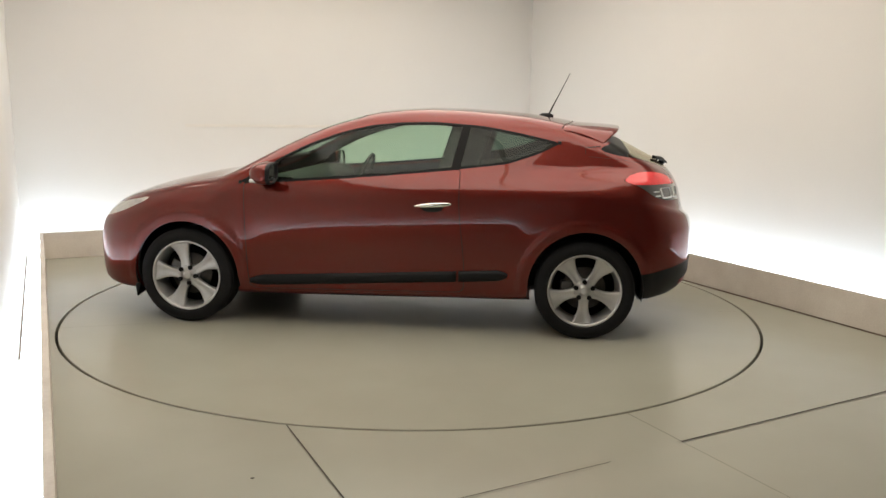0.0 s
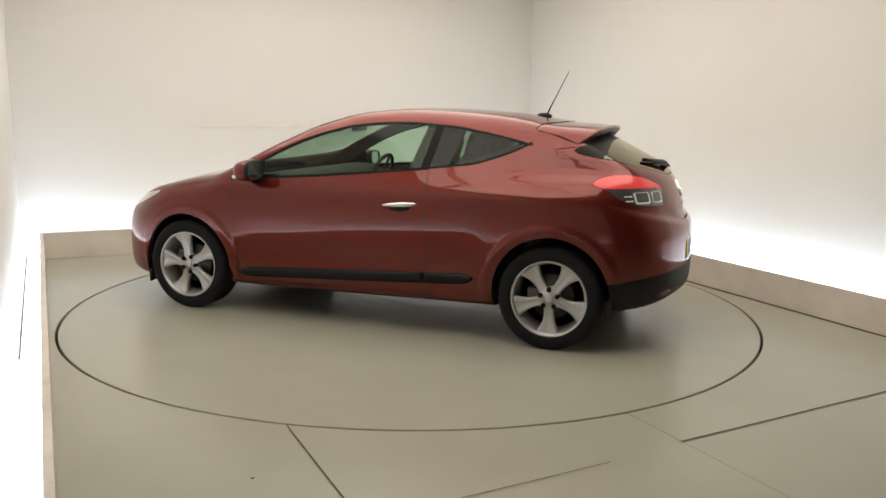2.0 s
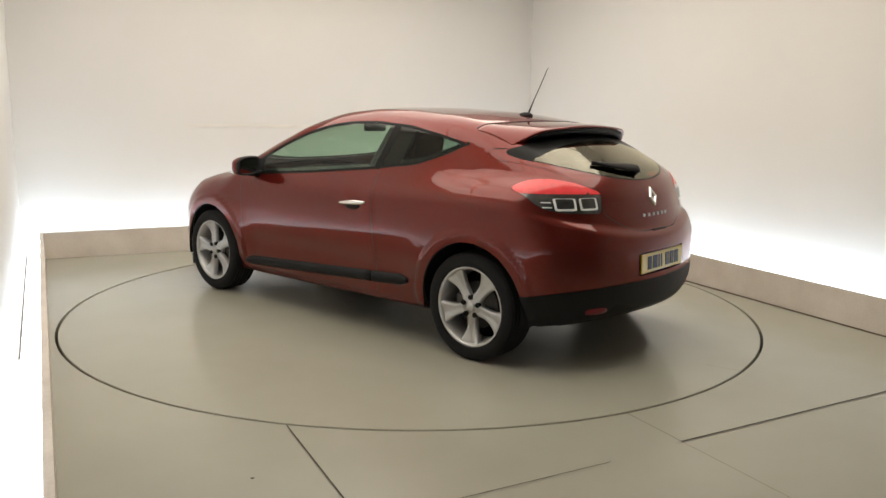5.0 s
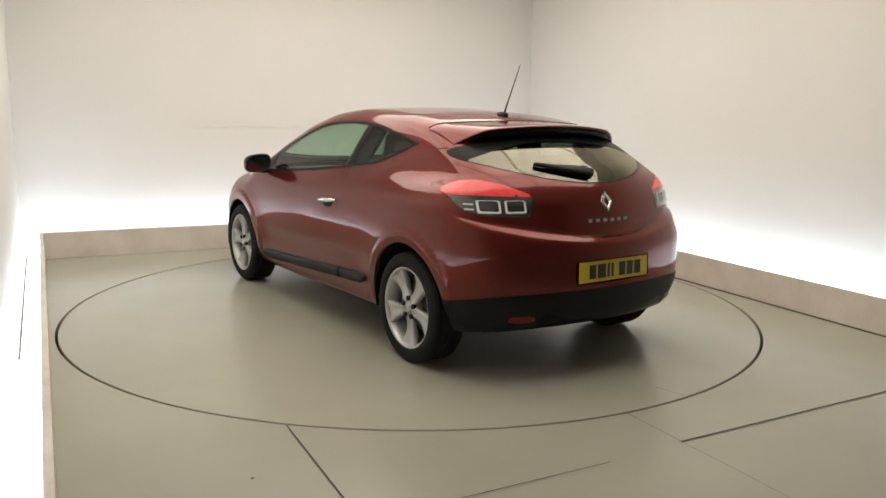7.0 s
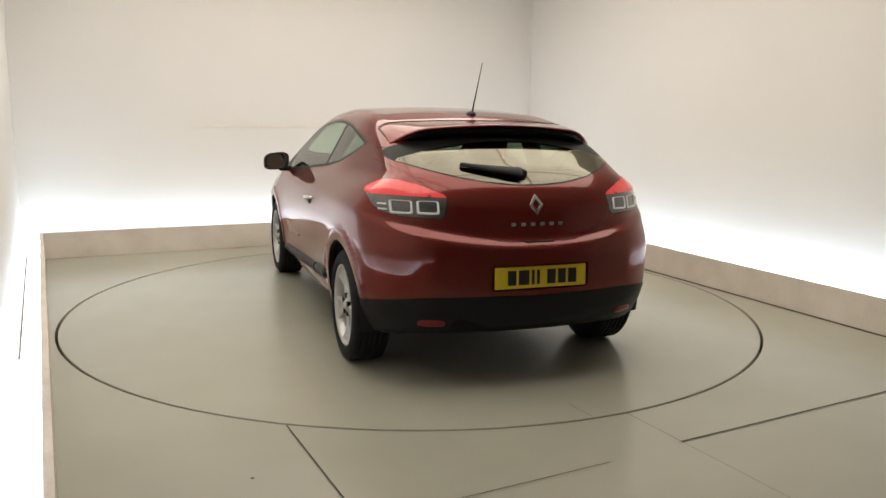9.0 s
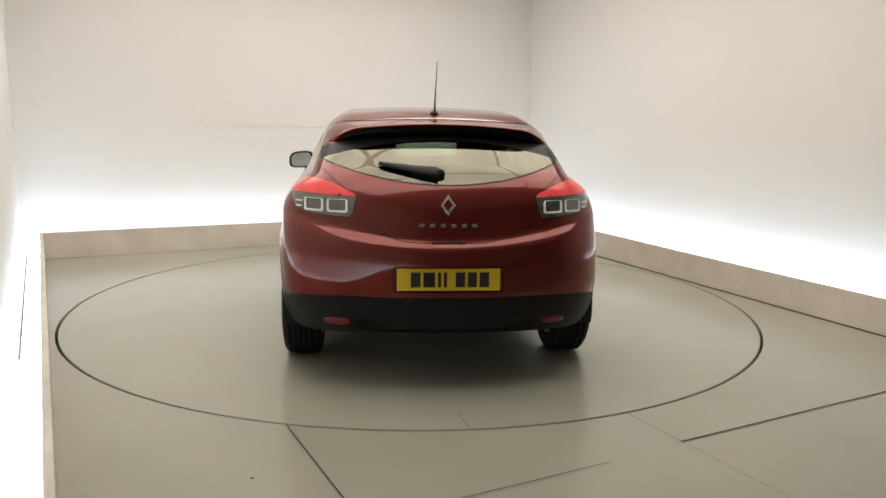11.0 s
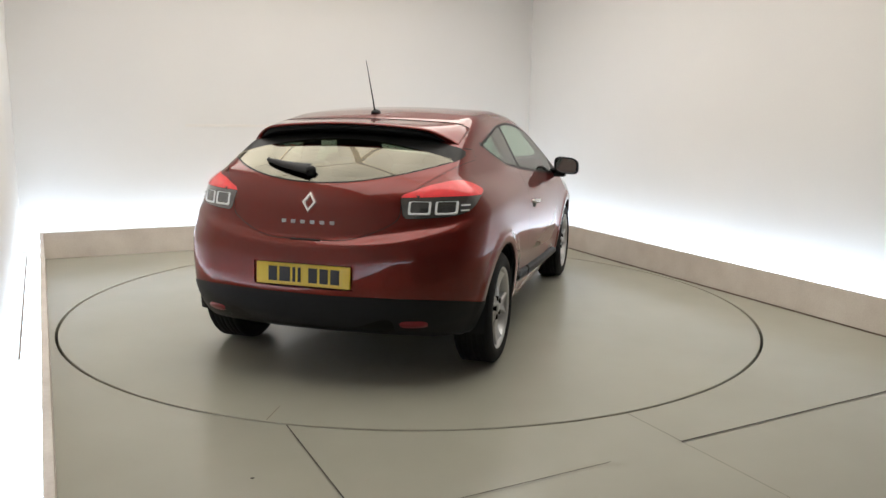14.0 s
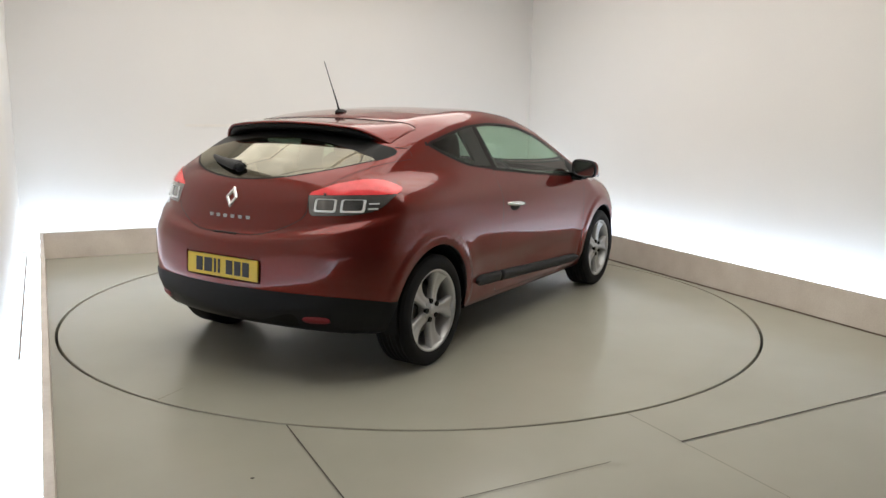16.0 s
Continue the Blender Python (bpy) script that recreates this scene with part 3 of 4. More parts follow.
    for s in both:
        door = sheet("door", g["door"], M_PAINT, car, (s,), "", 0.03, inner=M_LINING)
        sheet("window", g["door_window"], M_GLASS, door, (s,), "green-tinted door window")
        sheet("window", g["quarter_window"], M_QUARTER, car, (s,), "green-tinted rear quarter window, deepened for the dim cabin behind it")
        sheet("window_trim", g["window_trim"], M_GLOSSBLACK, car, (s,), "gloss black window surround", 0.012)
        lamp = sheet("tail_lamp", g["lamp_clear"], M_DARKLENS, car, (s,), "smoked clear lower lamp lens", 0.004)
        sheet("red_lens", g["lamp_red"], M_REDLENS, lamp, (s,), "red upper lens with a faint added glow", 0.004, push=0.003)
        sheet("headlamp", g["headlamp"], M_CLEARLENS, car, (s,), "clear headlamp", 0.004)
        made["door", s], made["lamp", s] = door, lamp
    return made


def f_redpart_in(p):
    """The colour line, within the lamp."""
    return np.where(f_lamp(p) < 0.01, f_redpart(p), 1.0)


def f_pillar_in(p):
    return np.where(f_window(p) < 0.01, f_pillar(p), 1.0)


car = new("car")
car.empty_display_size = 0.3
tagged(car, "red metallic three-door hatchback coupe parked on the turntable", "car")
SHELL = build_shell(car)


# ---- wheels ----
def build_wheel():
    """One wheel about its axle (y), outer face towards +y."""
    bm = bmesh.new()
    # outer ring and barrel
    lathe(bm, [(0.234, 0.090), (0.239, 0.096), (0.235, 0.100), (0.226, 0.097), (0.220, 0.088), (0.212, 0.06), (0.200, 0.0), (0.205, -0.09), (0.215, -0.098), (0.217, -0.09), (0.210, 0.0), (0.223, 0.07)], 64, close=True)
    # five flared spokes, each narrow at the hub and split wide at the ring
    for k in range(5):
        a0 = radians(90 + 36 + 72 * k)
        rows = []
        for i in range(13):
            f = i / 12
            r = 0.045 + 0.178 * f
            half = 0.035 - 0.009 * math.sin(math.pi * f) + 0.043 * f ** 2.2
            y = 0.080 - 0.016 * math.sin(math.pi * f) + 0.010 * f
            row = []
            for j, (q, dy) in enumerate(((-1, -0.030), (-1, -0.004), (-0.82, 0.004), (-0.3, 0.0), (0, -0.003), (0.3, 0.0), (0.82, 0.004), (1, -0.004), (1, -0.030))):
                dip = -0.010 * f ** 2 if abs(q) < 0.5 else 0.0
                x2, z2 = r, q * half
                row.append((x2 * math.cos(a0) - z2 * math.sin(a0), y + dy + dip, x2 * math.sin(a0) + z2 * math.cos(a0)))
            rows.append(row)
        grid_mesh(bm, rows)
    # hub
    lathe(bm, [(0.0005, 0.090), (0.024, 0.090), (0.029, 0.086), (0.031, 0.078), (0.060, 0.080), (0.066, 0.074), (0.068, 0.03)], 40)
    bmesh.ops.recalc_face_normals(bm, faces=bm.faces[:])
    wheel = part("wheel", bm, M_ALLOY, car, "silver five-spoke alloy wheel")
    bm = bmesh.new()
    R = WHEEL_R
    prof = [(0.226, -0.098), (0.236, -0.105), (0.26, -0.110), (0.29, -0.106), (0.308, -0.094)]
    for y in (-0.075, -0.045, -0.012, 0.012, 0.045, 0.075):
        prof += [(R, y - 0.012), (R, y + 0.008), (R - 0.007, y + 0.010), (R - 0.007, y + 0.016)]
    prof += [(0.308, 0.094), (0.29, 0.106), (0.262, 0.111), (0.258, 0.109), (0.252, 0.110), (0.243, 0.106), (0.236, 0.099), (0.231, 0.09)]
    lathe(bm, prof, 72)
    bmesh.ops.recalc_face_normals(bm, faces=bm.faces[:])
    part("tyre", bm, M_RUBBER, wheel, "black road tyre")
    bm = bmesh.new()
    lathe(bm, [(0.0005, 0.02), (0.075, 0.022), (0.078, 0.010), (0.138, 0.010), (0.140, 0.004), (0.138, -0.006), (0.0005, -0.006)], 48)
    bmesh.ops.recalc_face_normals(bm, faces=bm.faces[:])
    part("brake_disc", bm, M_STEEL, wheel, "grey steel brake disc")
    bm = bmesh.new()
    lathe(bm, [(0.0005, 0.0), (0.204, 0.0), (0.204, -0.01), (0.0005, -0.02)], 40)
    bmesh.ops.translate(bm, verts=bm.verts[:], vec=(0, -0.055, 0))
    bmesh.ops.recalc_face_normals(bm, faces=bm.faces[:])
    part("dust_shield", bm, M_GLOSSBLACK, wheel, "dark back plate")
    bm = bmesh.new()
    box(bm, (0.07, -0.02, -0.05), (0.15, 0.035, 0.05), 0.012)
    part("caliper", bm, M_STEEL, wheel, "grey brake caliper")
    for k in range(5):
        a = radians(90 + 72 * k)
        bm = bmesh.new()
        bmesh.ops.create_cone(bm, cap_ends=True, segments=10, radius1=0.0155, radius2=0.0145, depth=0.02, matrix=Matrix.Rotation(radians(90), 4, "X"))
        nut = part("lug_nut", bm, M_GLOSSBLACK, wheel, "dark recessed wheel nut", smooth=False)
        nut.location = (0.056 * math.cos(a), 0.079, 0.056 * math.sin(a))
    return wheel


def build_wheels():
    w = build_wheel()
    spots = [(AXLE, 1, -24), (-AXLE, 1, 0), (AXLE, -1, 20), (-AXLE, -1, 12)]
    for i, (x, s, spin) in enumerate(spots):
        m = pose(x, s * WHEEL_Y, WHEEL_R, 0, 0, 0 if s > 0 else 180) @ pose(0, 0, 0, 0, spin, 0)
        if i == 0:
            w.matrix_basis = m
        else:
            copy_thing(w, m)
    # arch liners
    for x, r in ((AXLE, 0.358), (-AXLE, 0.364)):
        for s in (1, -1):
            bm = bmesh.new()
            zc = 0.332 if x > 0 else 0.336
            rows = []
            for k in range(41):
                a = radians(-13 + 206 * k / 40)
                c, q = math.cos(a), math.sin(a)
                rows.append([(x + c * r, s * 0.872 - s * 0.004, zc + q * r), (x + c * (r + 0.01), s * 0.84, zc + q * (r + 0.01)), (x + c * (r + 0.012), s * 0.50, zc + q * (r + 0.012)), (x + c * 0.05, s * 0.49, zc + q * 0.05)])
            grid_mesh(bm, rows)
            part("arch_liner", bm, M_PLASTIC, car, "black wheel arch liner")


build_wheels()


def build_deflectors():
    """Black rubber flaps ahead of the front wheels."""
    for s in (1, -1):
        bm = bmesh.new()
        rows = []
        for i in range(9):
            y = 0.56 + 0.27 * i / 8
            x = AXLE + 0.385 + 0.05 * (1 - i / 8)
            rows.append([(x, s * y, 0.235), (x - 0.008, s * y, 0.155), (x - 0.016, s * y, 0.153), (x - 0.03, s * y, 0.240)])
        vs = grid_mesh(bm, rows, close_v=True)
        bm.faces.new(vs[0])
        bm.faces.new(list(reversed(vs[-1])))
        bmesh.ops.recalc_face_normals(bm, faces=bm.faces[:])
        part("wheel_deflector", bm, M_PLASTIC, car, "small black rubber air flap")


build_deflectors()


# ---- fittings of the car ----
def spot(x, z, s=1):
    """The point of the side at (x, z), and its outward normal."""
    lo, hi = 0.0, 1.2
    for _ in range(24):
        mid = (lo + hi) / 2
        if shell(np.array([x]), np.array([mid]), np.array([z]))[0] < 0:
            lo = mid
        else:
            hi = mid
    n = shell_normal(np.array([[x, lo, z]]))[0]
    return Vector((x, s * lo, z)), Vector((n[0], s * n[1], n[2]))


def stern(y, z):
    """The point of the tail at (y, z), and its normal."""
    lo, hi = -1.2, -2.4
    for _ in range(24):
        mid = (lo + hi) / 2
        if shell(np.array([mid]), np.array([y]), np.array([z]))[0] < 0:
            lo = mid
        else:
            hi = mid
    n = shell_normal(np.array([[lo, y, z]]))[0]
    return Vector((lo, y, z)), Vector(n)


def build_side(s):
    door = SHELL["door", s]
    # handle
    bm = bmesh.new()
    rows = []
    for i in range(15):
        f = i / 14
        x = -0.215 - 0.245 * f
        p, n = spot(x, 0.832 + 0.018 * f, s)
        h = 0.016 * math.sin(math.pi * min(max(f, 0.03), 0.97)) ** 0.35 * (0.8 + 0.3 * f)
        off = 0.004 + 0.026 * math.sin(math.pi * f) ** 0.5
        c = p + n * off
        rows.append([c + Vector((0, 0, h * math.sin(a))) + n * 0.009 * math.cos(a) for a in [2 * math.pi * k / 10 for k in range(10)]])
    vs = grid_mesh(bm, rows, close_v=True)
    bm.faces.new(vs[0])
    bm.faces.new(vs[-1])
    bmesh.ops.recalc_face_normals(bm, faces=bm.faces[:])
    part("handle", bm, M_CHROME, door, "bright chrome pull handle")
    # flat dark oval in place of the scoop's shade; the door has no hollow
    bm = bmesh.new()
    p, n = spot(-0.335, 0.825, s)
    c = bmesh.ops.create_icosphere(bm, subdivisions=3, radius=1.0)["verts"]
    for v in c:
        v.co = Vector((v.co.x * 0.075, v.co.y * 0.006, v.co.z * 0.030)) + p
    part("handle_shade", bm, M_GAP, door, "dark oval standing in for the shade behind the handle")
    # side moulding: on the door, and a short piece behind it
    for x0, x1, owner in ((0.885, -0.495, door), (-0.512, -0.83, car)):
        bm = bmesh.new()
        rows = []
        for i in range(31):
            x = x0 + (x1 - x0) * i / 30
            g = (0.9 - x) / 1.73
            zc = 0.300 + 0.098 * g
            h = 0.036 * min(1, (0.012 + (0.885 - x)) / 0.10) ** 0.5 * min(1, (0.004 + (x + 0.83)) / 0.07) ** 0.5
            row = []
            for q, o in ((-1, -0.004), (-0.9, 0.012), (-0.3, 0.022), (0.5, 0.024), (0.9, 0.016), (1, -0.004)):
                p, n = spot(x, zc + q * h, s)
                row.append(p + n * o)
            rows.append(row)
        vs = grid_mesh(bm, rows)
        bm.faces.new(vs[0])
        bm.faces.new(list(reversed(vs[-1])))
        bmesh.ops.recalc_face_normals(bm, faces=bm.faces[:])
        part("side_moulding", bm, M_PLASTIC, owner, "black plastic rubbing strip")
    # mirror
    bm = bmesh.new()
    c = Vector((0.745, s * 0.955, 1.024))
    rows = []
    for i in range(17):
        f = i / 16
        x = 0.085 - 0.145 * f
        w = math.sqrt(max(0.0, 1 - ((f - 0.72) / 0.73) ** 2)) if f < 0.72 else 1 - 0.10 * ((f - 0.72) / 0.28) ** 2
        row = []
        for k in range(28):
            a = 2 * math.pi * k / 28
            ca, sa = math.cos(a), math.sin(a)
            yy = 0.098 * w * math.copysign(abs(ca) ** 0.62, ca)
            zz = 0.067 * w * math.copysign(abs(sa) ** 0.62, sa)
            row.append(c + Vector((x, s * yy, zz + 0.012 * (yy / 0.098) * -1)))
        rows.append(row)
    vs = grid_mesh(bm, rows, close_v=True)
    bm.faces.new(vs[0])
    bmesh.ops.recalc_face_normals(bm, faces=bm.faces[:])
    mir = part("mirror", bm, M_PAINT, door, "red-capped wing mirror with dark base")
    bm = bmesh.new()
    rows = []
    for x, w in ((-0.042, 1.012), (-0.058, 1.0), (-0.068, 0.93), (-0.066, 0.86), (-0.056, 0.82)):
        rows.append([c + Vector((x, s * 0.098 * w * math.copysign(abs(math.cos(a)) ** 0.62, math.cos(a)), 0.067 * w * math.copysign(abs(math.sin(a)) ** 0.62, math.sin(a)) - 0.012 * w * math.cos(a))) for a in [2 * math.pi * k / 28 for k in range(28)]])
    grid_mesh(bm, rows, close_v=True)
    bmesh.ops.recalc_face_normals(bm, faces=bm.faces[:])
    part("mirror_rim", bm, M_PLASTIC, mir, "black mirror rim")
    bm = bmesh.new()
    bm.faces.new([bm.verts.new(c + Vector((-0.057, s * 0.080 * math.copysign(abs(math.cos(a)) ** 0.62, math.cos(a)), 0.055 * math.copysign(abs(math.sin(a)) ** 0.62, math.sin(a)) - 0.010 * math.cos(a)))) for a in [2 * math.pi * k / 28 for k in range(28)]])
    part("mirror_glass", bm, M_MIRROR, mir, "mirror glass", smooth=False)
    bm = bmesh.new()
    box(bm, (0.70, s * 0.80, 0.945), (0.79, s * 0.93, 0.985), 0.012)
    bmesh.ops.recalc_face_normals(bm, faces=bm.faces[:])
    part("mirror_arm", bm, M_PLASTIC, mir, "black mirror foot")
    bm = bmesh.new()
    box(bm, (0.755, s * 0.985, 0.966), (0.815, s * 1.03, 0.990), 0.008)
    bmesh.ops.recalc_face_normals(bm, faces=bm.faces[:])
    part("indicator", bm, M_LENSFRAME, mir, "small white side repeater")
    # two bright light-guide frames and dark cells in the tail lamp
    lamp = SHELL["lamp", s]
    for y0, y1 in ((0.510, 0.618), (0.636, 0.738)):
        ring = bmesh.new()
        rows = []
        for k in range(32):
            a = 2 * math.pi * k / 32
            ca, sa = math.cos(a), math.sin(a)
            ex, ez = math.copysign(abs(ca) ** 0.22, ca), math.copysign(abs(sa) ** 0.22, sa)
            row = []
            for w, o in ((1.0, 0.001), (0.97, 0.006), (0.82, 0.006), (0.79, 0.001)):
                y = (y0 + y1) / 2 + (y1 - y0) / 2 * ex * w
                z = 0.941 + 0.034 * ez * w + (0.004 if w < 0.9 else 0.0)
                p, n = stern(y, z)
                row.append(Vector((p.x + n.x * o, s * (p.y + n.y * o), p.z + n.z * o)))
            rows.append(row)
        grid_mesh(ring, rows, close_u=True)
        bmesh.ops.recalc_face_normals(ring, faces=ring.faces[:])
        part("light_guide", ring, M_LENSFRAME, lamp, "pale square light-guide frame")
    # short pale bars at the outer end of the lamp
    for zb in (0.927, 0.953):
        bm = bmesh.new()
        rows = []
        for k in range(6):
            p, n = stern(0.748 + 0.036 * k / 5, zb)
            rows.append([Vector((p.x + n.x * o, s * (p.y + n.y * o), p.z + dz)) for dz, o in ((-0.004, 0.001), (-0.003, 0.005), (0.003, 0.005), (0.004, 0.001))])
        grid_mesh(bm, rows)
        bmesh.ops.recalc_face_normals(bm, faces=bm.faces[:])
        part("light_guide", bm, M_LENSFRAME, lamp, "short pale light-guide bar")
    # reflector low in the bumper
    bm = bmesh.new()
    rows = []
    for i in range(13):
        y = 0.50 + 0.13 * i / 12
        h = 0.020 * math.sqrt(max(0.02, 1 - (abs(i - 6) / 6.2) ** 4))
        rows.append([])
        for q, o in ((-1, 0.002), (-0.8, 0.010), (0.8, 0.010), (1, 0.002)):
            p, n = stern(y, 0.357 + q * h)
            rows[-1].append(Vector((p.x + n.x * o, s * (p.y + n.y * o), p.z + n.z * o)))
    grid_mesh(bm, rows)
    bmesh.ops.recalc_face_normals(bm, faces=bm.faces[:])
    part("reflector", bm, M_REFLECTOR, car, "dark red reflector in the bumper")


M_REFLECTOR = material("dark_red_reflector", (0.17, 0.004, 0.010), 0.35)
for side in (1, -1):
    build_side(side)


def build_tail():
    gate = SHELL["gate"]
    # roof spoiler
    def roof_z(x, y):
        lo, hi = 0.9, 1.6
        for _ in range(22):
            mid = (lo + hi) / 2
            if shell(np.array([x]), np.array([y]), np.array([mid]))[0] < 0:
                lo = mid
            else:
                hi = mid
        return lo

    def edge(y):
        ay = abs(y)
        out = max(0.0, (ay - 0.44) / 0.2)
        return -1.562 + 0.05 * (ay / 0.5) ** 2 + 0.08 * out ** 2, 1.358 - 0.12 * y * y - 0.070 * out ** 2

    bm = bmesh.new()
    rows = []
    for i in range(49):
        y = 0.63 * math.sin(math.pi / 2 * (-1 + 2 * i / 48))
        xe, ze = edge(y)
        le = -1.25 + 0.10 * (abs(y) / 0.62) ** 2
        z0, slope = roof_z(le, y), (roof_z(le, y) - roof_z(le - 0.03, y)) / 0.03
        top, bot = [], []
        for j in range(19):
            f = j / 18
            x = le + (xe - le) * f
            zl = z0 + (ze - z0) * f
            bow = (z0 - slope * (le - x)) - zl
            z = zl + bow * (1 - f) ** 1.5 * 0.9 + 0.011 * math.sin(math.pi * f) + (0.0025 if j else -0.006)
            top.append((x, y, z))
            bot.append((x + 0.010 * f, y, z - 0.004 - (0.012 + 0.03 * (abs(y) / 0.63) ** 8) * min(1, f * 1.4)))
        xr, yr, zr = top[-1]
        lip = [(xr - 0.004, yr, zr - 0.004), (xr - 0.003, yr, zr - 0.010)]
        rows.append(top + lip + list(reversed(bot)))
    vs = grid_mesh(bm, rows, close_v=True)
    bm.faces.new(vs[0])
    bm.faces.new(list(reversed(vs[-1])))
    bmesh.ops.recalc_face_normals(bm, faces=bm.faces[:])
    part("spoiler", bm, M_PAINT, gate, "red roof spoiler over the rear window")
    # the joint along its front edge
    bm = bmesh.new()
    pts = []
    for i in range(33):
        y = -0.62 + 1.24 * i / 32
        x = -1.247 + 0.10 * (abs(y) / 0.62) ** 2
        pts.append((x, y, roof_z(x, y)))
    tube(bm, pts, 0.0035, 6)
    part("spoiler_joint", bm, M_GAP, gate, "dark joint between roof and spoiler")
    # black panel under its edge
    bm = bmesh.new()
    rows = []
    for i in range(41):
        y = 0.62 * math.sin(math.pi / 2 * (-1 + 2 * i / 40))
        xe, ze = edge(y)
        rows.append([(xe + 0.004, y, ze - 0.013), (xe + 0.042, y, ze - 0.055), (xe + 0.13, y, ze - 0.055), (xe + 0.13, y, ze - 0.012)])
    grid_mesh(bm, rows, close_v=True)
    bmesh.ops.recalc_face_normals(bm, faces=bm.faces[:])
    part("spoiler_underside", bm, M_GLOSSBLACK, gate, "black panel under the spoiler")
    # wiper
    bm = bmesh.new()
    def on_glass(y, z, o):
        p, n = stern(y, z)
        return p + n * o
    rows = []
    for i in range(21):
        f = i / 20
        y = 0.045 + 0.30 * f
        zc = 1.098 + 0.030 * f + 0.10 * y * y
        h = 0.018 * (1 - f) ** 0.9 + 0.006
        o = 0.016 + 0.012 * (1 - f)
        rows.append([on_glass(y, zc + h * math.sin(a), o + 0.010 * math.cos(a)) for a in [2 * math.pi * k / 8 for k in range(8)]])
    vs = grid_mesh(bm, rows, close_v=True)
    bm.faces.new(vs[0])
    bm.faces.new(vs[-1])
    bmesh.ops.recalc_face_normals(bm, faces=bm.faces[:])
    wiper = part("wiper", bm, M_PLASTIC, gate, "black rear wiper arm")
    bm = bmesh.new()
    tube(bm, [on_glass(0.03 + 0.32 * k / 8, 1.118 + 0.012 * k / 8 + 0.09 * (0.03 + 0.32 * k / 8) ** 2, 0.008) for k in range(9)], 0.006)
    part("blade", bm, M_RUBBER, wiper, "rubber wiper blade")
    bm = bmesh.new()
    p, n = stern(0.04, 1.098)
    bmesh.ops.create_uvsphere(bm, u_segments=16, v_segments=10, radius=0.028, matrix=Matrix.Translation(p + n * 0.014) @ Matrix.Diagonal((0.8, 1.1, 1, 1)))
    part("pivot_cover", bm, M_PLASTIC, wiper, "black pivot cover")
    # diamond badge
    bm = bmesh.new()
    rows = []
    for k in range(4):
        a = math.pi / 2 * k
        row = []
        for w, o in ((1.0, 0.002), (0.9, 0.010), (0.62, 0.010), (0.50, 0.002)):
            y, z = 0.041 * w * math.cos(a), 0.955 + 0.055 * w * math.sin(a)
            p, n = stern(y, z)
            row.append(p + n * o)
        rows.append(row)
    grid_mesh(bm, rows, close_u=True)
    bmesh.ops.recalc_face_normals(bm, faces=bm.faces[:])
    part("badge", bm, M_CHROME, gate, "chrome diamond outline badge", smooth=False)
    # a row of small chrome bars where the lettering stands
    for k in range(6):
        bm = bmesh.new()
        y = 0.135 - 0.054 * k
        p, n = stern(y, 0.858)
        box(bm, (p.x - 0.003, y - 0.013, 0.848), (p.x + 0.004, y + 0.013, 0.866), 0.002)
        part("lettering_bar", bm, M_SATIN, gate, "small chrome bar", smooth=False)
    # tailgate grip
    bm = bmesh.new()
    p, n = stern(0.0, 0.772)
    box(bm, (p.x - 0.006, -0.085, 0.757), (p.x + 0.05, 0.085, 0.776), 0.006)
    part("grip", bm, M_GAP, gate, "dark tailgate grip recess")
    # plate in its recess
    p, n = stern(0.0, 0.592)
    xb = p.x + 0.032
    bm = bmesh.new()
    outer, inner = [], []
    for k in range(64):
        a = 2 * math.pi * (k + 0.5) / 64
        ca, sa = math.cos(a), math.sin(a)
        y = 0.284 * math.copysign(min(1.0, abs(ca) * 1.5) ** 0.8, ca)
        z = 0.592 + 0.068 * math.copysign(min(1.0, abs(sa) * 1.5) ** 0.8, sa)
        outer.append((stern(y, z)[0].x + 0.001, y, z))
        inner.append((xb, y * 0.985, 0.592 + (z - 0.592) * 0.95))
    vs = grid_mesh(bm, [outer, inner], close_v=True)
    bm.faces.new(vs[1])
    bmesh.ops.recalc_face_normals(bm, faces=bm.faces[:])
    part("plate_recess", bm, M_PAINT, car, "red pocket round the plate", smooth=False)
    bm = bmesh.new()
    m = Matrix.Translation((p.x + 0.022, 0, 0.590)) @ pose(0, 0, 0, 0, 3, 0)
    box(bm, (-0.010, -0.262, -0.0565), (0.0, 0.262, 0.0565), 0.003, m=m)
    box(bm, (0.0, -0.15, -0.03), (0.014, 0.15, 0.03), m=m)
    plate = part("number_plate", bm, M_PLATE, car, "yellow rear plate with dark bars", smooth=False)
    x = 0.192
    for k, w in enumerate((0.048, 0.060, 0.016, 0.016, None, 0.048, 0.046, 0.048)):
        if w is None:
            x -= 0.030
            continue
        bm = bmesh.new()
        box(bm, (-0.0125, x - w, -0.038), (-0.0103, x, 0.038), m=m)
        part("plate_bar", bm, M_INK, plate, "plain black bar", smooth=False)
        x -= w + 0.014
    # aerial
    bm = bmesh.new()
    z = float(top_line(-1.07))
    vs = bmesh.ops.create_uvsphere(bm, u_segments=18, v_segments=10, radius=1.0)["verts"]
    for v in vs:
        v.co = Vector((v.co.x * 0.055 - 1.055, v.co.y * 0.026, max(v.co.z, -0.3) * 0.022 + z + 0.002))
    base = part("aerial", bm, M_PLASTIC, car, "black roof aerial foot")
    bm = bmesh.new()
    tube(bm, [(-1.075, 0, z + 0.012), (-1.10, 0, z + 0.07), (-1.155, 0, z + 0.18), (-1.215, 0, z + 0.305)], [0.0065, 0.0045, 0.003, 0.0022])
    part("mast", bm, M_RUBBER, base, "thin whip mast")


build_tail()


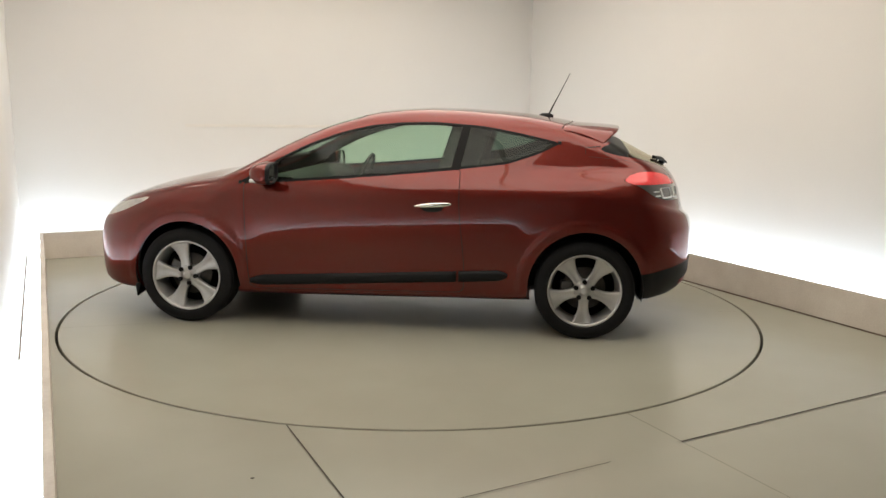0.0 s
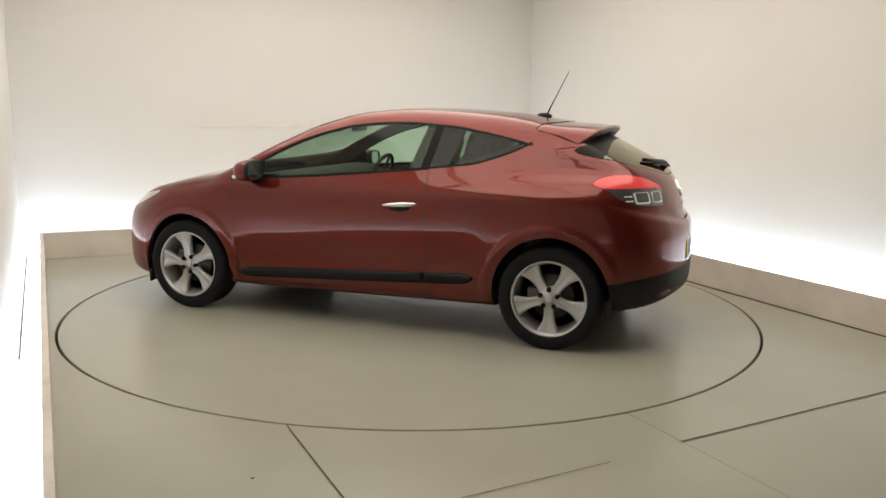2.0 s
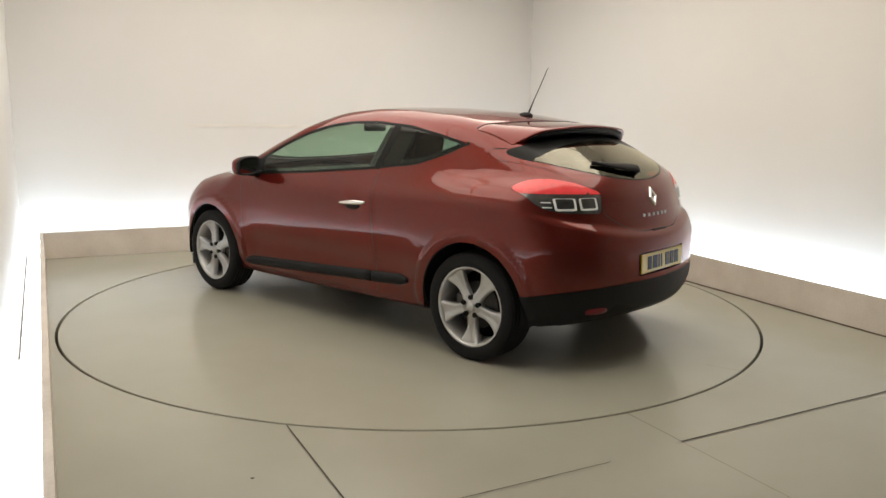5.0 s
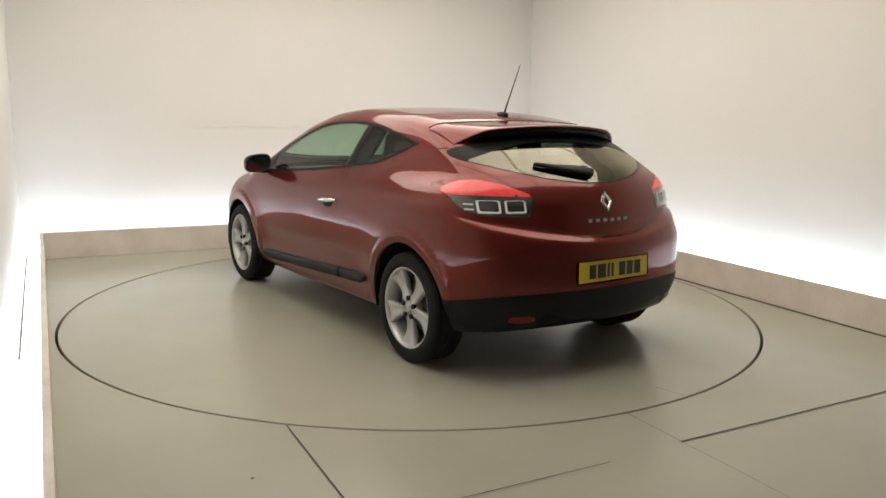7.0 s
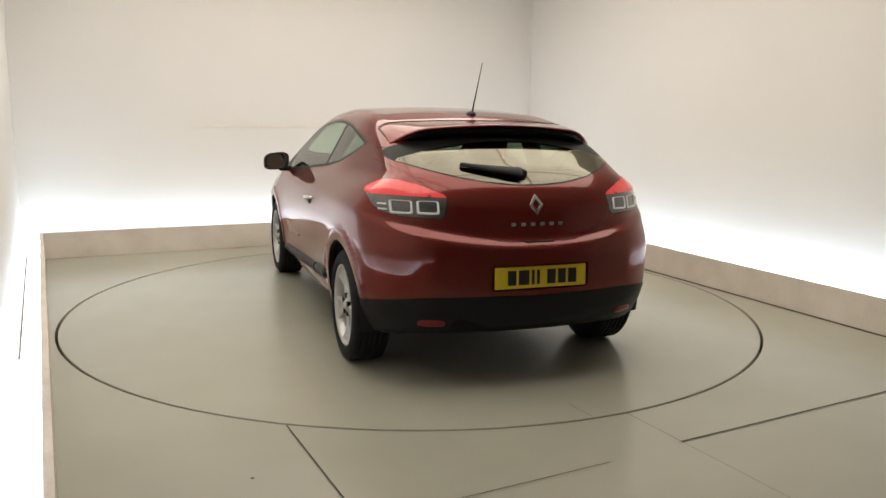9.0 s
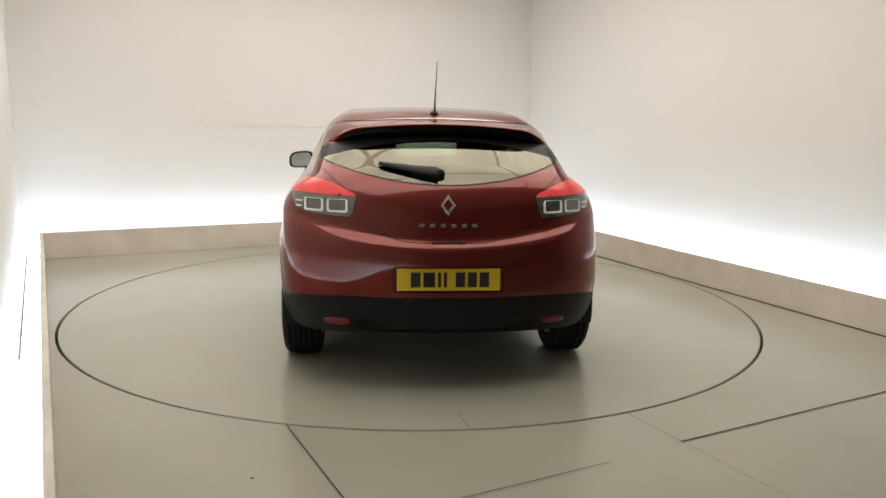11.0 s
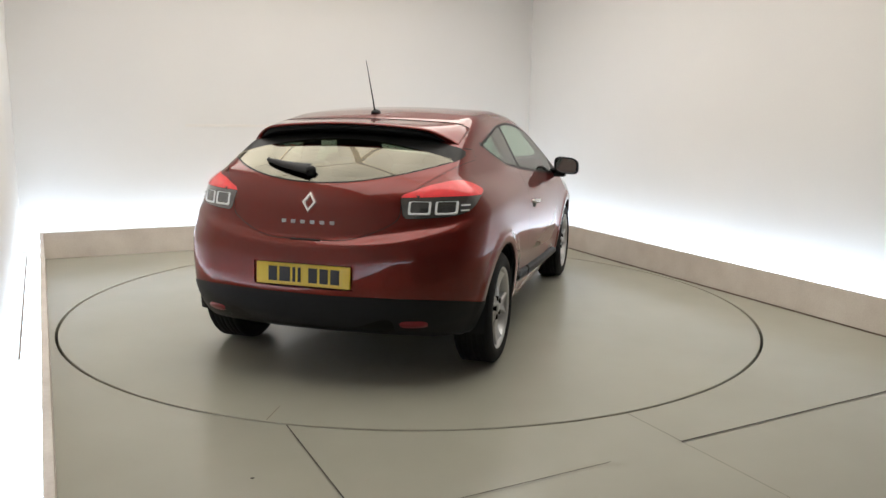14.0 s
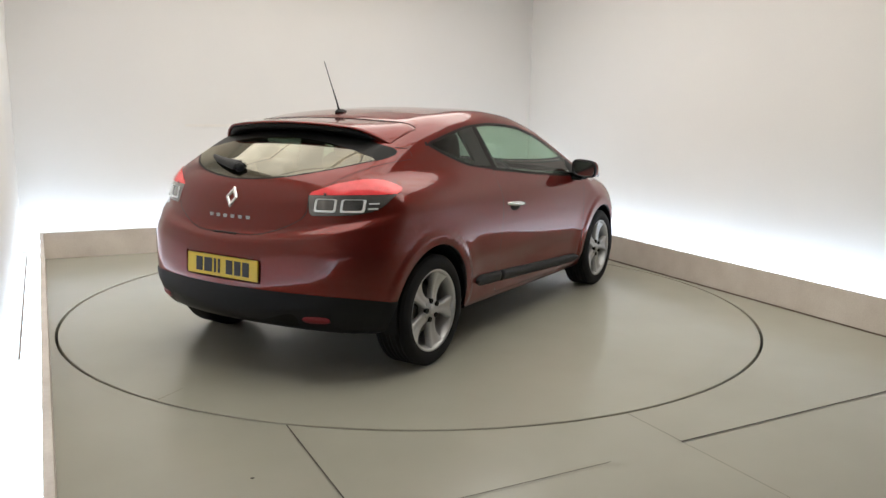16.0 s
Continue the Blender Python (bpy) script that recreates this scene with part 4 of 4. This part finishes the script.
# ---- cabin ----
def cushion(bm, lo, hi, r, m=None):
    vs = box(bm, lo, hi, r, 4, m)
    return vs


def build_cabin():
    for s in (1, -1):
        x, y = -0.17, s * 0.36
        bm = bmesh.new()
        cushion(bm, (-0.08, -0.25, 0.0), (0.46, 0.25, 0.16), 0.05, Matrix.Translation((x, y, 0.36)) @ pose(0, 0, 0, 0, -8, 0))
        seat = part("seat", bm, M_SEAT, car, "dark grey cloth front seat")
        bm = bmesh.new()
        cushion(bm, (-0.085, -0.25, 0.0), (0.085, 0.25, 0.70), 0.07, Matrix.Translation((x - 0.08, y, 0.46)) @ pose(0, 0, 0, 0, -20, 0))
        part("backrest", bm, M_SEAT, seat)
        bm = bmesh.new()
        cushion(bm, (-0.065, -0.15, 0.64), (0.065, 0.15, 0.86), 0.055, Matrix.Translation((x - 0.08, y, 0.46)) @ pose(0, 0, 0, 0, -17, 0))
        part("headrest", bm, M_SEAT, seat)
    bm = bmesh.new()
    cushion(bm, (-1.10, -0.58, 0.42), (-0.62, 0.58, 0.58), 0.06)
    bench = part("rear_bench", bm, M_SEAT, car, "dark grey rear bench seat")
    bm = bmesh.new()
    cushion(bm, (-0.07, -0.58, 0.0), (0.07, 0.58, 0.56), 0.05, Matrix.Translation((-1.12, 0, 0.50)) @ pose(0, 0, 0, 0, -22, 0))
    part("backrest", bm, M_SEAT, bench)
    for y in (-0.33, 0.33):
        bm = bmesh.new()
        cushion(bm, (-0.045, -0.13, 0.52), (0.045, 0.13, 0.66), 0.04, Matrix.Translation((-1.10, y, 0.50)) @ pose(0, 0, 0, 0, -20, 0))
        part("headrest", bm, M_SEAT, bench)
    # inner trim of the door pillars and of the rear side panels
    for s in (1, -1):
        for name, x0, x1, label in (("pillar_trim", -0.365, -0.625, "dark inner trim of the door pillar"), ("side_trim", -0.63, -1.12, "dark inner trim of the rear side")):
            bm = bmesh.new()
            rows = []
            for i in range(15):
                x = x0 + (x1 - x0) * i / 14
                lo = float(win_low(x)) - 0.05
                hi = float(win_high(x)) - 0.005 if name == "pillar_trim" else float(win_low(x)) + 0.055
                pts = [spot(x - 0.10 * (k / 6 - 0.3) * (name == "pillar_trim"), lo + (hi - lo) * k / 6, s) for k in range(7)]
                rows.append([p - n * 0.028 for p, n in pts] + [p - n * 0.045 for p, n in reversed(pts)])
            vs = grid_mesh(bm, rows, close_v=True)
            bm.faces.new(vs[0])
            bm.faces.new(list(reversed(vs[-1])))
            bmesh.ops.recalc_face_normals(bm, faces=bm.faces[:])
            part(name, bm, M_LINING, car, label)
    bm = bmesh.new()
    box(bm, (-1.88, -0.56, 0.985), (-1.30, 0.56, 1.005), 0.008)
    part("parcel_shelf", bm, M_LINING, car, "charcoal parcel shelf")
    bm = bmesh.new()
    rows = []
    for i in range(21):
        y = -0.76 + 1.52 * i / 20
        rows.append([(0.98, y * 0.92, 0.94), (0.80, y, 0.985), (0.62, y, 0.985), (0.55, y, 0.955), (0.53, y, 0.88), (0.58, y, 0.72), (0.62, y, 0.55)])
    grid_mesh(bm, rows)
    part("dashboard", bm, M_LINING, car, "charcoal dashboard")
    bm = bmesh.new()
    R = Matrix.Translation((0.37, -0.36, 0.915)) @ pose(0, 0, 0, 0, 66, 0)
    rows = []
    for i in range(36):
        a = 2 * math.pi * i / 36
        rows.append([R @ Vector(((0.185 + 0.016 * math.cos(b)) * math.cos(a), (0.185 + 0.016 * math.cos(b)) * math.sin(a), 0.016 * math.sin(b))) for b in [2 * math.pi * k / 8 for k in range(8)]])
    grid_mesh(bm, rows, close_u=True, close_v=True)
    wheel = part("steering_wheel", bm, M_LINING, car, "black steering wheel on the right-hand side")
    bm = bmesh.new()
    box(bm, (-0.07, -0.08, -0.05), (0.06, 0.08, 0.0), 0.02, m=R)
    box(bm, (-0.02, -0.18, -0.022), (0.02, 0.18, -0.008), 0.005, m=R)
    box(bm, (-0.18, -0.02, -0.022), (0.0, 0.02, -0.008), 0.005, m=R)
    part("hub", bm, M_LINING, wheel)
    bm = bmesh.new()
    box(bm, (0.36, -0.11, 1.275), (0.39, 0.11, 1.335), 0.012)
    part("rear_view_mirror", bm, M_PLASTIC, car, "small black cabin mirror")
    # head lining: a sheet just under the roof
    bm = bmesh.new()
    rows = []
    for i in range(25):
        x = -1.35 + 1.55 * i / 24
        rows.append([(x, y, float(top_line(x) - crown(x) * y * y) - 0.035 - 0.3 * max(0, abs(y) - 0.42) ** 2) for y in [-0.54 + 1.08 * k / 16 for k in range(17)]])
    grid_mesh(bm, rows)
    part("headlining", bm, M_HEADLINE, car, "grey head lining")


build_cabin()


# ---- motion: turntable and car turn together ----
def motions():
    turns = [(t * 0.5, 172.05 - 6.95 * t * 0.5 - 0.0160 * (t * 0.5) ** 2) for t in range(33)]
    rows_car, rows_table = [], []
    for t, a in turns:
        spin = Matrix.Rotation(radians(a), 4, "Z")
        rows_table.append((t, spin))
        rows_car.append((t, spin @ Matrix.Translation((0.116, -0.044, 0.0))))
    walk(turntable, rows_table)
    walk(car, rows_car)


motions()
